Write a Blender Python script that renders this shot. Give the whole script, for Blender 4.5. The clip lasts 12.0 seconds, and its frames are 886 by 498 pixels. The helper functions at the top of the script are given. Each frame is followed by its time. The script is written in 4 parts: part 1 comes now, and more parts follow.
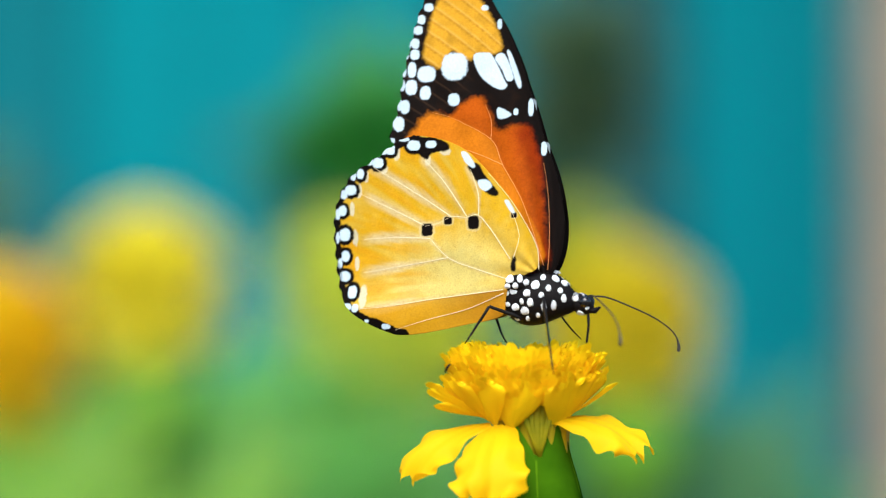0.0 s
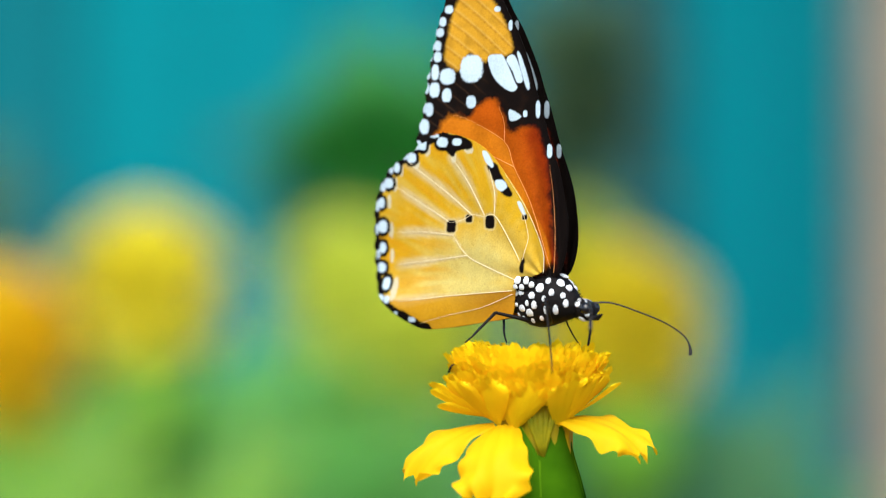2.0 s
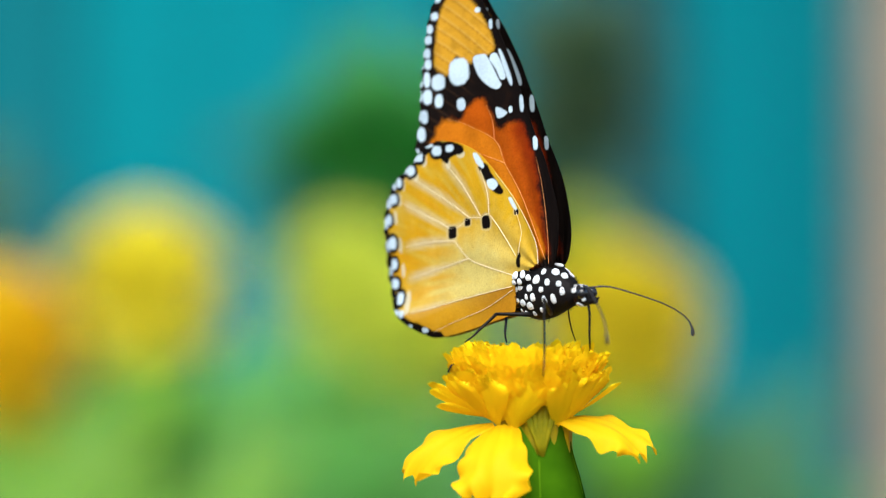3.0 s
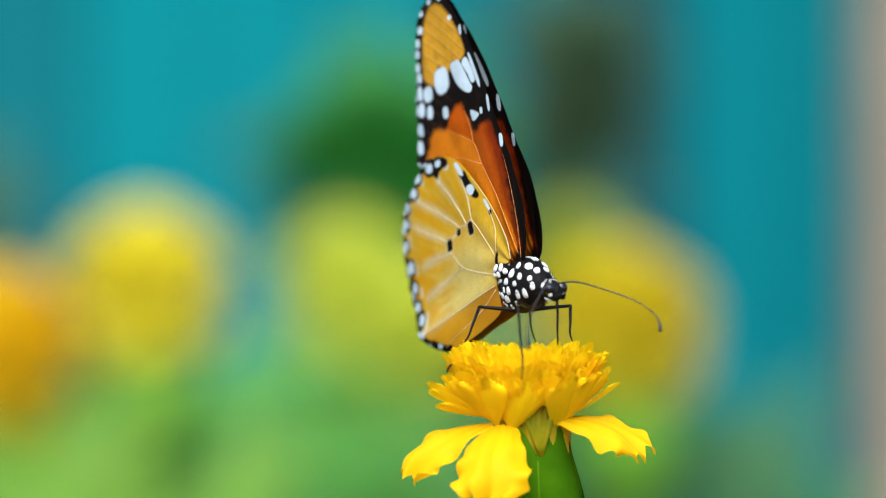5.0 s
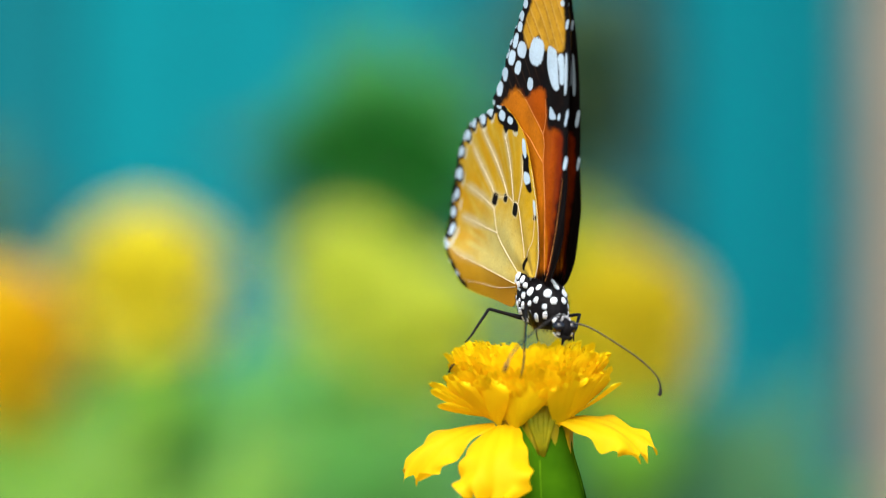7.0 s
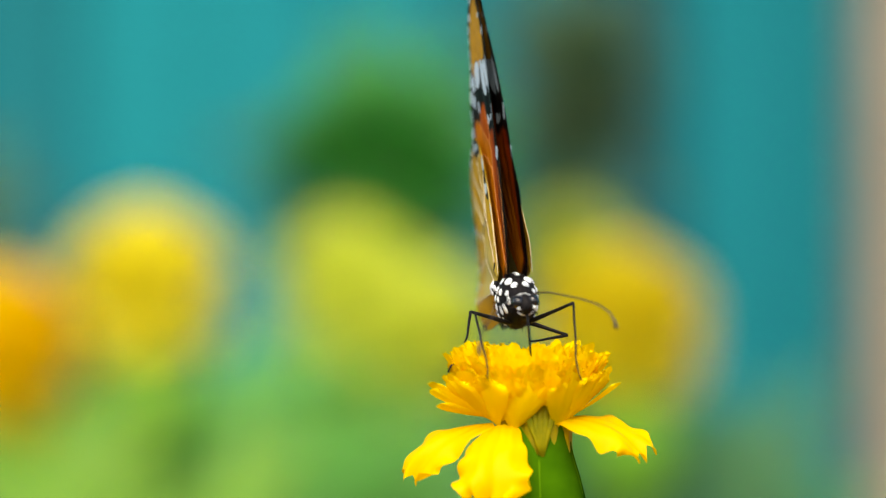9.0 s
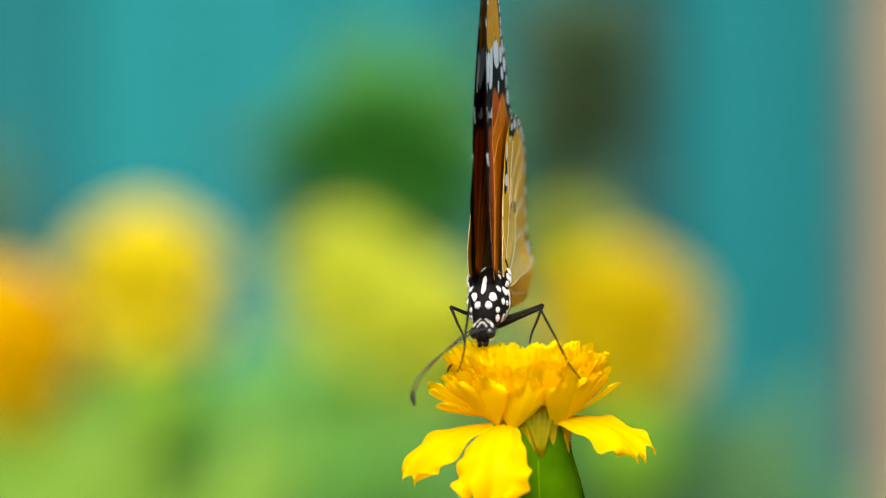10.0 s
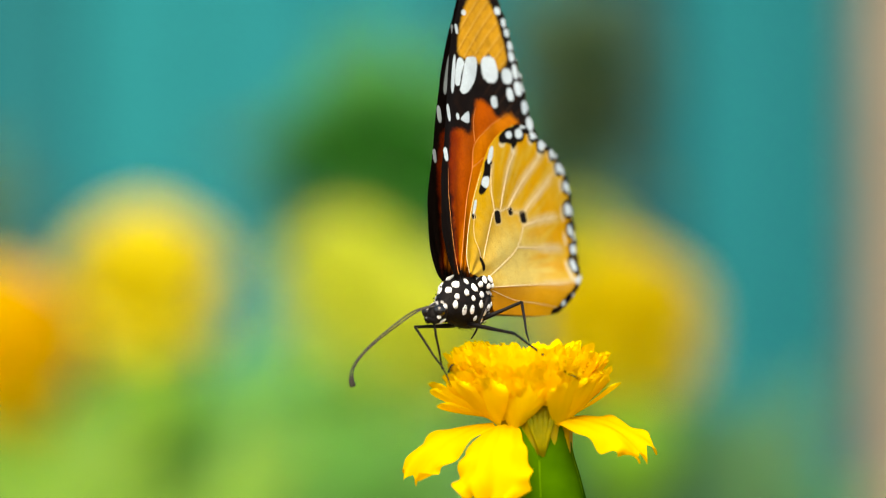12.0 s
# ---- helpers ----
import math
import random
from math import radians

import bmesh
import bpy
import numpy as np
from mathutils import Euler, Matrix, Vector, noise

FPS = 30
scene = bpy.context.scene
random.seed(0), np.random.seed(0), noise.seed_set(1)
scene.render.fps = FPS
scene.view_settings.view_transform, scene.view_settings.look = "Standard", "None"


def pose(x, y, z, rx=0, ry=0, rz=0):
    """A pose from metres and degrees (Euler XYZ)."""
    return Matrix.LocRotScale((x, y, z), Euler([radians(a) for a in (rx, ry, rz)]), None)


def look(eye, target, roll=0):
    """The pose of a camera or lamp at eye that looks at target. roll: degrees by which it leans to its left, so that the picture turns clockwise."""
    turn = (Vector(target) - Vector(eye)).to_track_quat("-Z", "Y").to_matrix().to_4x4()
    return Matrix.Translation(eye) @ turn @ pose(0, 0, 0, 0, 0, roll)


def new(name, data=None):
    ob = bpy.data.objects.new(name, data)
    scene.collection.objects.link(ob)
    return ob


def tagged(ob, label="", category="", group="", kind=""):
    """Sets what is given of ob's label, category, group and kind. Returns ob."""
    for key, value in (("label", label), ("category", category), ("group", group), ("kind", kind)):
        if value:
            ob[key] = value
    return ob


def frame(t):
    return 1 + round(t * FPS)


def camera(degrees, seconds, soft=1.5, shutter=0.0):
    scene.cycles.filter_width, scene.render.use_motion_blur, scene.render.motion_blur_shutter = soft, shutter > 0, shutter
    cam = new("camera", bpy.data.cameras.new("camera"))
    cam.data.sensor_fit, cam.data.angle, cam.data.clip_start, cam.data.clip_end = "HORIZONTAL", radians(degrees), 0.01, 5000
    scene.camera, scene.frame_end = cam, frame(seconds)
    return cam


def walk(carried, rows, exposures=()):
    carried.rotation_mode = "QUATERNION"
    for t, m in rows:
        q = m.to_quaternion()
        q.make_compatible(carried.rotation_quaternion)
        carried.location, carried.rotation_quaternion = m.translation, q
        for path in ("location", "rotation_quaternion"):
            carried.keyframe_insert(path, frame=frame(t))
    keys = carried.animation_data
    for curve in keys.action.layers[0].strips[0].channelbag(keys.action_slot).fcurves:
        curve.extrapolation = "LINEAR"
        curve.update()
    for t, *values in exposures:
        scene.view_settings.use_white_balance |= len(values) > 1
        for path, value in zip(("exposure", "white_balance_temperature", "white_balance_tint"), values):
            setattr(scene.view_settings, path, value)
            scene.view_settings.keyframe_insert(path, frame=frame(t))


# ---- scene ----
from mathutils.bvhtree import BVHTree

# ---------- camera: a still macro lens, wide open ----------
U = 7.27e-5                      # length unit of the insect's and flower's plans
MID = 0.45                       # height of the lens above the soil
cam = camera(16.0, 12.0, soft=1.1, shutter=0.35)
EYE = pose(0, -0.4055, MID, 90, 0, 0)
walk(cam, [(0.0, EYE), (12.0, EYE)], exposures=[(0.0, 0.99, 6100, 8), (7.0, 1.05, 6250, 8), (9.0, 1.09, 7150, 9), (10.5, 1.11, 7700, 10), (12.0, 1.14, 8000, 10)])
cam.data.dof.use_dof = True
cam.data.dof.focus_distance = 0.4070
cam.data.dof.aperture_fstop = 8.8

# ---------- world and sun ----------
world = bpy.data.worlds.new("sky")
scene.world = world
world.use_nodes = True
wn = world.node_tree.nodes
sky = wn.new("ShaderNodeTexSky")
sky.sky_type = 'NISHITA'
sky.sun_disc = False
sky.sun_elevation = radians(51)
sky.sun_rotation = radians(185)
sky.air_density, sky.dust_density, sky.ozone_density = 1.0, 3.0, 1.0
wn["Background"].inputs["Strength"].default_value = 0.15
world.node_tree.links.new(sky.outputs[0], wn["Background"].inputs[0])

sun_data = bpy.data.lights.new("sun", 'SUN')
sun_data.energy = 2.2
sun_data.angle = radians(50)
sun_data.color = (1.0, 0.95, 0.86)
sun = new("sun", sun_data)
sun.matrix_world = look((-0.22, -1.2, 1.5), (0, 0, 0))


# ---------- materials ----------
def material(name, colour, rough=0.6, vary=0.25, scale=40.0, bump=0.1, fine=6.0, see=0.0, hue=None,
             spec=0.5, each=0.0, metal=0.0, sheen=0.0, crisp=0.5):
    """Noise at two scales over colour, relief, and light let through (see)."""
    m = bpy.data.materials.new(name)
    m.use_nodes = True
    nt = m.node_tree
    n, ln = nt.nodes, nt.links
    b = n["Principled BSDF"]
    co = n.new("ShaderNodeTexCoord")
    big = n.new("ShaderNodeTexNoise")
    big.inputs["Scale"].default_value, big.inputs["Detail"].default_value = scale, 4
    small = n.new("ShaderNodeTexNoise")
    small.inputs["Scale"].default_value, small.inputs["Detail"].default_value = scale * fine, 3
    for t in (big, small):
        ln.new(co.outputs["Object"], t.inputs["Vector"])
    add = n.new("ShaderNodeMath")
    add.operation = 'MULTIPLY_ADD'
    add.inputs[1].default_value = 0.6
    ln.new(big.outputs[0], add.inputs[0])
    half = n.new("ShaderNodeMath")
    half.operation = 'MULTIPLY'
    half.inputs[1].default_value = 0.4
    ln.new(small.outputs[0], half.inputs[0])
    ln.new(half.outputs[0], add.inputs[2])
    ramp = n.new("ShaderNodeMix")
    ramp.data_type = 'RGBA'
    span = n.new("ShaderNodeMapRange")
    span.inputs["From Min"].default_value, span.inputs["From Max"].default_value = 0.5 - crisp, 0.5 + crisp
    ln.new(add.outputs[0], span.inputs["Value"])
    ln.new(span.outputs[0], ramp.inputs["Factor"])
    other = hue if hue else tuple(c * (1 - vary) for c in colour)
    ramp.inputs["A"].default_value = (*[min(1, c * (1 + vary)) for c in colour], 1)
    ramp.inputs["B"].default_value = (*other, 1)
    col = ramp.outputs["Result"]
    if each:
        info = n.new("ShaderNodeObjectInfo")
        hsv = n.new("ShaderNodeHueSaturation")
        mr = n.new("ShaderNodeMapRange")
        mr.inputs["To Min"].default_value, mr.inputs["To Max"].default_value = 1 - each, 1 + each
        ln.new(info.outputs["Random"], mr.inputs["Value"])
        ln.new(mr.outputs[0], hsv.inputs["Value"])
        ln.new(col, hsv.inputs["Color"])
        col = hsv.outputs[0]
    ln.new(col, b.inputs["Base Color"])
    b.inputs["Roughness"].default_value = rough
    b.inputs["Metallic"].default_value = metal
    b.inputs["Specular IOR Level"].default_value = spec
    b.inputs["Sheen Weight"].default_value = sheen
    bp = n.new("ShaderNodeBump")
    bp.inputs["Strength"].default_value = bump
    bp.inputs["Distance"].default_value = 0.3 / scale
    ln.new(add.outputs[0], bp.inputs["Height"])
    ln.new(bp.outputs[0], b.inputs["Normal"])
    if see:
        tr = n.new("ShaderNodeBsdfTranslucent")
        ln.new(col, tr.inputs["Color"])
        mx = n.new("ShaderNodeMixShader")
        mx.inputs[0].default_value = see
        ln.new(b.outputs[0], mx.inputs[1])
        ln.new(tr.outputs[0], mx.inputs[2])
        ln.new(mx.outputs[0], n["Material Output"].inputs[0])
    return m


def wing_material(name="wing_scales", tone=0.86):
    """Pigment carried by the scales (colour attribute), with scale grain and a silky gloss."""
    m = bpy.data.materials.new(name)
    m.use_nodes = True
    nt = m.node_tree
    n, ln = nt.nodes, nt.links
    b = n["Principled BSDF"]
    at = n.new("ShaderNodeAttribute")
    at.attribute_name = "pigment"
    co = n.new("ShaderNodeTexCoord")
    grain = n.new("ShaderNodeTexNoise")
    grain.inputs["Scale"].default_value, grain.inputs["Detail"].default_value = 5200, 2
    cloud = n.new("ShaderNodeTexNoise")
    cloud.inputs["Scale"].default_value, cloud.inputs["Detail"].default_value = 380, 4
    mul = n.new("ShaderNodeHueSaturation")
    mix = n.new("ShaderNodeMath")
    mix.operation = 'MULTIPLY_ADD'
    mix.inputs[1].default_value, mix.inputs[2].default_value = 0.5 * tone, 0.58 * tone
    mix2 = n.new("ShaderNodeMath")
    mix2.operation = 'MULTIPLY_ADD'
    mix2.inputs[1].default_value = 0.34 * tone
    for t in (grain, cloud):
        ln.new(co.outputs["Object"], t.inputs["Vector"])
    ln.new(grain.outputs[0], mix.inputs[0])
    ln.new(cloud.outputs[0], mix2.inputs[0])
    ln.new(mix.outputs[0], mix2.inputs[2])
    ln.new(at.outputs["Color"], mul.inputs["Color"])
    ln.new(mix2.outputs[0], mul.inputs["Value"])
    ln.new(mul.outputs[0], b.inputs["Base Color"])
    b.inputs["Roughness"].default_value = 0.55
    b.inputs["Specular IOR Level"].default_value = 0.035
    bp = n.new("ShaderNodeBump")
    bp.inputs["Strength"].default_value, bp.inputs["Distance"].default_value = 0.25, 0.00008
    ln.new(mix2.outputs[0], bp.inputs["Height"])
    ln.new(bp.outputs[0], b.inputs["Normal"])
    tr = n.new("ShaderNodeBsdfTranslucent")
    ln.new(mul.outputs[0], tr.inputs["Color"])
    mx = n.new("ShaderNodeMixShader")
    mx.inputs[0].default_value = 0.12
    ln.new(b.outputs[0], mx.inputs[1])
    ln.new(tr.outputs[0], mx.inputs[2])
    ln.new(mx.outputs[0], n["Material Output"].inputs[0])
    return m


WING = wing_material()
WING_UPPER_SHADED = wing_material("wing_scales_upperside_shaded", 0.46)   # upper side toned down: the shade between the closed wings, put into the colour
VEIN_PALE = material("vein_pale", (0.64, 0.53, 0.32), 0.5, 0.1, 800, 0.1)
VEIN_FORE = material("vein_amber", (0.62, 0.24, 0.05), 0.5, 0.2, 800, 0.1)
CHITIN = material("black_chitin", (0.005, 0.004, 0.004), 0.45, 0.3, 900, 0.35, spec=0.12)
FUZZ = material("black_fuzz", (0.004, 0.003, 0.003), 0.6, 0.4, 1500, 0.6, spec=0.12)
WHITE_HAIR = material("white_hair", (0.684, 0.722, 0.7315), 0.8, 0.08, 2500, 0.6)
GREY_HAIR = material("grey_hair", (0.30, 0.30, 0.29), 0.8, 0.2, 2500, 0.6)
EYE_SHINE = material("eye", (0.006, 0.006, 0.007), 0.12, 0.1, 900, 0.0)
BELLY = material("abdomen", (0.45, 0.16, 0.02), 0.6, 0.3, 700, 0.4)
ANT = material("antenna", (0.014, 0.010, 0.007), 0.5, 0.4, 600, 0.2)
YELLOW = material("yellow_petal", (0.99, 0.74, 0.001), 0.5, 0.03, 260, 0.04, 8.0, see=0.42,
                  hue=(0.98, 0.66, 0.001), each=0.07, spec=0.1)
YELLOW_RAY = material("yellow_ray_petal", (0.94, 0.58, 0.001), 0.5, 0.03, 160, 0.05, 8.0, see=0.45,
                      hue=(0.92, 0.53, 0.001), spec=0.08)
ORANGE = material("orange_petal", (0.86, 0.66, 0.012), 0.5, 0.05, 260, 0.25, see=0.45, hue=(0.84, 0.58, 0.008), each=0.05, spec=0.2)
LEMON = material("lemon_petal", (0.736, 0.7912, 0.1196), 0.5, 0.04, 260, 0.25, see=0.45, hue=(0.6992, 0.736, 0.092), each=0.05, spec=0.2)
DULL_LEMON = material("dull_lemon_petal", (0.52, 0.58, 0.08), 0.5, 0.04, 260, 0.25, see=0.45, hue=(0.48, 0.52, 0.06), each=0.05, spec=0.2)
DEEP_GOLD = material("deep_golden_petal", (0.77, 0.70, 0.03), 0.5, 0.04, 260, 0.25, see=0.5, hue=(0.77, 0.62, 0.026), each=0.05, spec=0.2)
GOLD = material("golden_petal", (0.8742, 0.8184, 0.0558), 0.5, 0.04, 260, 0.25, see=0.45, hue=(0.8556, 0.7626, 0.0465), each=0.05, spec=0.2)
CALYX = material("calyx_green", (0.038, 0.105, 0.002), 0.5, 0.2, 60, 0.008, 2.5, hue=(0.005, 0.034, 0.001), spec=0.0, crisp=0.15)
RIB = material("calyx_rib", (0.060, 0.140, 0.003), 0.5, 0.2, 260, 0.02, spec=0.0)
SEPAL = material("sepal_tooth", (0.42, 0.31, 0.004), 0.5, 0.2, 260, 0.04, hue=(0.20, 0.19, 0.004), see=0.3, spec=0.2)
FLORET_STALK = material("floret_stalk", (0.30, 0.25, 0.004), 0.5, 0.2, 110, 0.04, hue=(0.13, 0.15, 0.003), see=0.3, spec=0.1, crisp=0.2)
CALYX_BED = material("calyx_pale_green", (0.138, 0.3496, 0.0276), 0.45, 0.2, 110, 0.15, see=0.2, spec=0.2)
STEM = material("stem_green", (0.10, 0.22, 0.03), 0.45, 0.3, 150, 0.2)
LEAF = material("marigold_leaf", (0.118, 0.37, 0.060), 0.5, 0.25, 60, 0.3, see=0.5, each=0.25, hue=(0.094, 0.32, 0.050))
LEAF_LIME = material("marigold_leaf_lime", (0.20, 0.38, 0.025), 0.5, 0.2, 60, 0.3, see=0.5, each=0.2, hue=(0.16, 0.36, 0.03))
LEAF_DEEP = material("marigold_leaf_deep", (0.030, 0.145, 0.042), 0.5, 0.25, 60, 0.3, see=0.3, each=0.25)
LEAF_DARK = material("shrub_leaf", (0.007, 0.165, 0.003), 0.5, 0.3, 40, 0.3, see=0.15, each=0.25)
LEAF_TEAL = material("shrub_leaf_blue_green", (0.010, 0.105, 0.040), 0.5, 0.3, 40, 0.3, see=0.15, each=0.2)
LEAF_BROWN = material("shrub_leaf_brown", (0.022, 0.060, 0.015), 0.6, 0.4, 40, 0.3, see=0.1, each=0.3)
TEAL = material("teal_paint", (0.0045, 0.162, 0.188), 0.8, 0.10, 3.0, 0.1, 12.0, hue=(0.0060, 0.145, 0.166), spec=0.04)
# two darker teals, for four of the boards and the backing
TEAL_MID = material("teal_paint_mid", (0.0050, 0.115, 0.140), 0.85, 0.12, 4.0, 0.2, 12.0, hue=(0.008, 0.105, 0.120), spec=0.04)
TEAL_DARK = material("teal_paint_dark", (0.0040, 0.075, 0.098), 0.85, 0.15, 4.0, 0.2, 12.0, hue=(0.010, 0.062, 0.072), spec=0.04)
BROWN = material("weathered_wood", (0.205, 0.168, 0.12), 0.8, 0.3, 9.0, 0.4, 10.0)
SOIL = material("soil", (0.09, 0.06, 0.035), 0.95, 0.45, 14.0, 0.8, 9.0)


# ---------- building helpers ----------
TINTED = {}   # the same mesh in another material


def part(name, bm, mat, parent=None, label="", m=None, smooth=True):
    """Links a bmesh (or a mesh) as one mesh object under a thing or a part."""
    if isinstance(bm, bpy.types.Mesh):
        me = bm
        if me.materials and me.materials[0] is not mat:
            key = (me.name, mat.name)
            if key not in TINTED:
                TINTED[key] = me.copy()
                TINTED[key].materials[0] = mat
            me = TINTED[key]
    else:
        me = bpy.data.meshes.new(name)
        bm.to_mesh(me)
        bm.free()
    if not me.materials:
        me.materials.append(mat)
    if smooth:
        me.polygons.foreach_set("use_smooth", [True] * len(me.polygons))
    ob = new(name, me)
    ob.parent = parent
    if m is not None:
        ob.matrix_basis = m
    if label:
        ob["label"] = label
    return ob


def grid_mesh(rows, close=False):
    """A sheet or tube over rows of points."""
    bm = bmesh.new()
    v = [[bm.verts.new(p) for p in row] for row in rows]
    n = len(rows[0])
    for i in range(len(rows) - 1):
        for j in range(n if close else n - 1):
            k = (j + 1) % n
            bm.faces.new((v[i][j], v[i][k], v[i + 1][k], v[i + 1][j]))
    if close:
        for row in (v[0], v[-1]):
            bm.faces.new(row)
        bmesh.ops.recalc_face_normals(bm, faces=bm.faces)
    return bm


def tube(points, radii, sides=8):
    """A tapered tube along points."""
    pts = [Vector(p) for p in points]
    rows = []
    side = Vector((0.31, 0.53, 0.79))
    for i, p in enumerate(pts):
        d = (pts[min(i + 1, len(pts) - 1)] - pts[max(i - 1, 0)]).normalized()
        a = d.cross(side).normalized()
        b = d.cross(a)
        r = radii[i] if not isinstance(radii, (int, float)) else radii
        rows.append([p + (a * math.cos(t) + b * math.sin(t)) * r for t in
                     [2 * math.pi * k / sides for k in range(sides)]])
    return grid_mesh(rows, close=True)


def smooth_line(points, per=6, closed=False):
    """Catmull-Rom through points."""
    p = [np.array(q, float) for q in points]
    n = len(p)
    out = []
    for i in range(n if closed else n - 1):
        if closed:
            a, b, c, d = p[i - 1], p[i], p[(i + 1) % n], p[(i + 2) % n]
        else:
            a, b, c, d = p[max(i - 1, 0)], p[i], p[i + 1], p[min(i + 2, n - 1)]
        for k in range(per):
            t = k / per
            out.append(0.5 * (2 * b + (c - a) * t + (2 * a - 5 * b + 4 * c - d) * t * t + (3 * b - a - 3 * c + d) * t ** 3))
    if not closed:
        out.append(p[-1])
    return np.array(out)


def inside(poly, x, y):
    r = np.zeros(x.shape, bool)
    n = len(poly)
    for i in range(n):
        x0, y0 = poly[i]
        x1, y1 = poly[(i + 1) % n]
        if y0 != y1:
            r ^= ((y0 > y) != (y1 > y)) & (x < (x1 - x0) * (y - y0) / (y1 - y0) + x0)
    return r


def nearest(line, x, y, closed=False):
    """Distance to a line, and the nearest point on it."""
    best = np.full(x.shape, 1e9)
    bx, by = x.copy(), y.copy()
    n = len(line)
    for i in range(n if closed else n - 1):
        ax, ay = line[i]
        dx, dy = line[(i + 1) % n][0] - ax, line[(i + 1) % n][1] - ay
        t = np.clip(((x - ax) * dx + (y - ay) * dy) / (dx * dx + dy * dy + 1e-12), 0, 1)
        px, py = ax + t * dx, ay + t * dy
        d = np.hypot(x - px, y - py)
        k = d < best
        best[k], bx[k], by[k] = d[k], px[k], py[k]
    return best, bx, by


def step(e0, e1, v):
    t = np.clip((v - e0) / (e1 - e0), 0, 1)
    return t * t * (3 - 2 * t)


# ---------- the butterfly's wings (plans in millimetres: forward, up) ----------
HIND_EDGE = [(-3.88, 1.38), (-2.00, 2.54), (-0.35, 3.49), (-0.34, 5.96), (-1.88, 9.01), (-4.12, 12.36), (-6.96, 15.56), (-9.71, 18.18), (-12.43, 19.63), (-15.12, 20.28), (-17.42, 20.43), (-19.66, 19.60), (-22.75, 17.42), (-25.68, 15.52), (-27.55, 13.01), (-28.34, 10.00), (-28.35, 6.76), (-27.95, 3.21), (-27.32, 0.29), (-26.03, -2.18), (-23.38, -3.93), (-20.52, -5.09), (-18.44, -5.45), (-14.63, -4.94), (-10.23, -4.00), (-6.58, -3.27), (-4.84, -2.47), (-4.51, -0.58)]
HIND_MARGIN = [(-17.42, 20.43), (-19.66, 19.60), (-22.75, 17.42), (-25.68, 15.52), (-27.55, 13.01), (-28.34, 10.00), (-28.35, 6.76), (-27.95, 3.21), (-27.32, 0.29), (-26.03, -2.18), (-23.38, -3.93), (-20.52, -5.09), (-18.44, -5.45)]
HIND_VEINS = [
    [(-4.05, 1.89), (-8.91, 3.34), (-12.38, 4.65), (-14.98, 7.12)],
    [(-14.98, 7.12), (-19.78, 7.25), (-24.44, 6.96)],
    [(-15.94, 8.87), (-19.99, 10.77), (-24.70, 12.92)],
    [(-12.38, 4.65), (-18.09, 3.64), (-24.19, 2.63)],
    [(-4.78, 0.58), (-14.14, -0.73), (-20.23, -1.74), (-24.80, -2.18)],
    [(-3.97, 4.51), (-6.76, 8.51), (-8.49, 10.18), (-10.01, 9.89), (-12.15, 9.96), (-13.81, 9.16), (-15.79, 8.72)],
    [(-12.15, 9.96), (-16.82, 12.87), (-23.05, 16.49)],
    [(-10.01, 10.03), (-13.04, 14.32), (-15.80, 17.23)],
    [(-8.34, 10.18), (-8.41, 12.87), (-9.58, 16.14)],
    [(-3.59, 4.65), (-2.83, 7.56), (-4.08, 11.20)],
    [(-0.11, 3.20), (-0.34, 5.96), (-1.88, 9.01), (-4.19, 12.29), (-7.11, 15.56)],
    [(-4.76, 0.15), (-9.52, -1.89), (-14.83, -3.34), (-19.38, -4.80)]]
HIND_FOLD = [(-4.78, 0.58), (-14.14, -0.73), (-20.23, -1.74), (-25.80, -2.11)]
HIND_SPOTS = [(-17.38, 19.19, 1.07, 0.80), (-15.02, 19.34, 0.92, 0.58), (-20.53, 18.63, 0.69, 0.80), (-22.28, 16.92, 0.92, 0.80), (-24.74, 15.50, 0.61, 0.80), (-26.12, 13.39, 0.99, 0.80), (-27.26, 10.70, 0.69, 0.80), (-26.92, 7.56, 0.92, 1.02), (-26.80, 4.76, 0.69, 0.87), (-26.84, 2.11, 0.92, 0.80), (-25.63, 0.07, 0.76, 1.02), (-20.69, -4.36, 0.76, 0.44), (-23.38, -3.71, 0.38, 0.29)]
HIND_RIM = [(-18.73, 20.01, 0.69, 0.29), (-21.49, 18.46, 0.46, 0.44), (-23.50, 17.13, 0.54, 0.51), (-25.77, 15.25, 0.38, 0.58), (-27.04, 12.82, 0.46, 0.58), (-27.93, 10.26, 0.31, 0.73), (-27.93, 7.15, 0.23, 0.73), (-27.59, 3.80, 0.31, 0.65), (-26.19, -1.89, 0.61, 0.44), (-25.04, -2.04, 0.46, 0.51)]
HIND_TIPS = [(-19.73, 18.25, 0.46, 0.95), (-15.42, 17.23, 0.38, 0.58), (-13.01, 18.47, 0.69, 0.51), (-24.88, 13.22, 0.38, 0.87), (-25.89, 10.91, 0.31, 0.87), (-25.45, 7.19, 0.38, 1.02), (-25.15, 3.80, 0.31, 0.87), (-24.09, -0.58, 0.54, 1.45), (-21.40, 16.10, 0.46, 0.58), (-23.94, 15.19, 0.38, 0.73)]
HIND_WHITE = [[(-10.9, 18.3), (-10.1, 18.2), (-9.0, 16.7), (-9.3, 16.3), (-10.3, 17.0)], [(-8.5, 14.6), (-7.4, 14.75), (-6.6, 13.95), (-7.4, 13.3), (-8.2, 13.7)], [(-4.9, 12.0), (-4.3, 12.0), (-3.5, 10.6), (-4.0, 10.6)]]
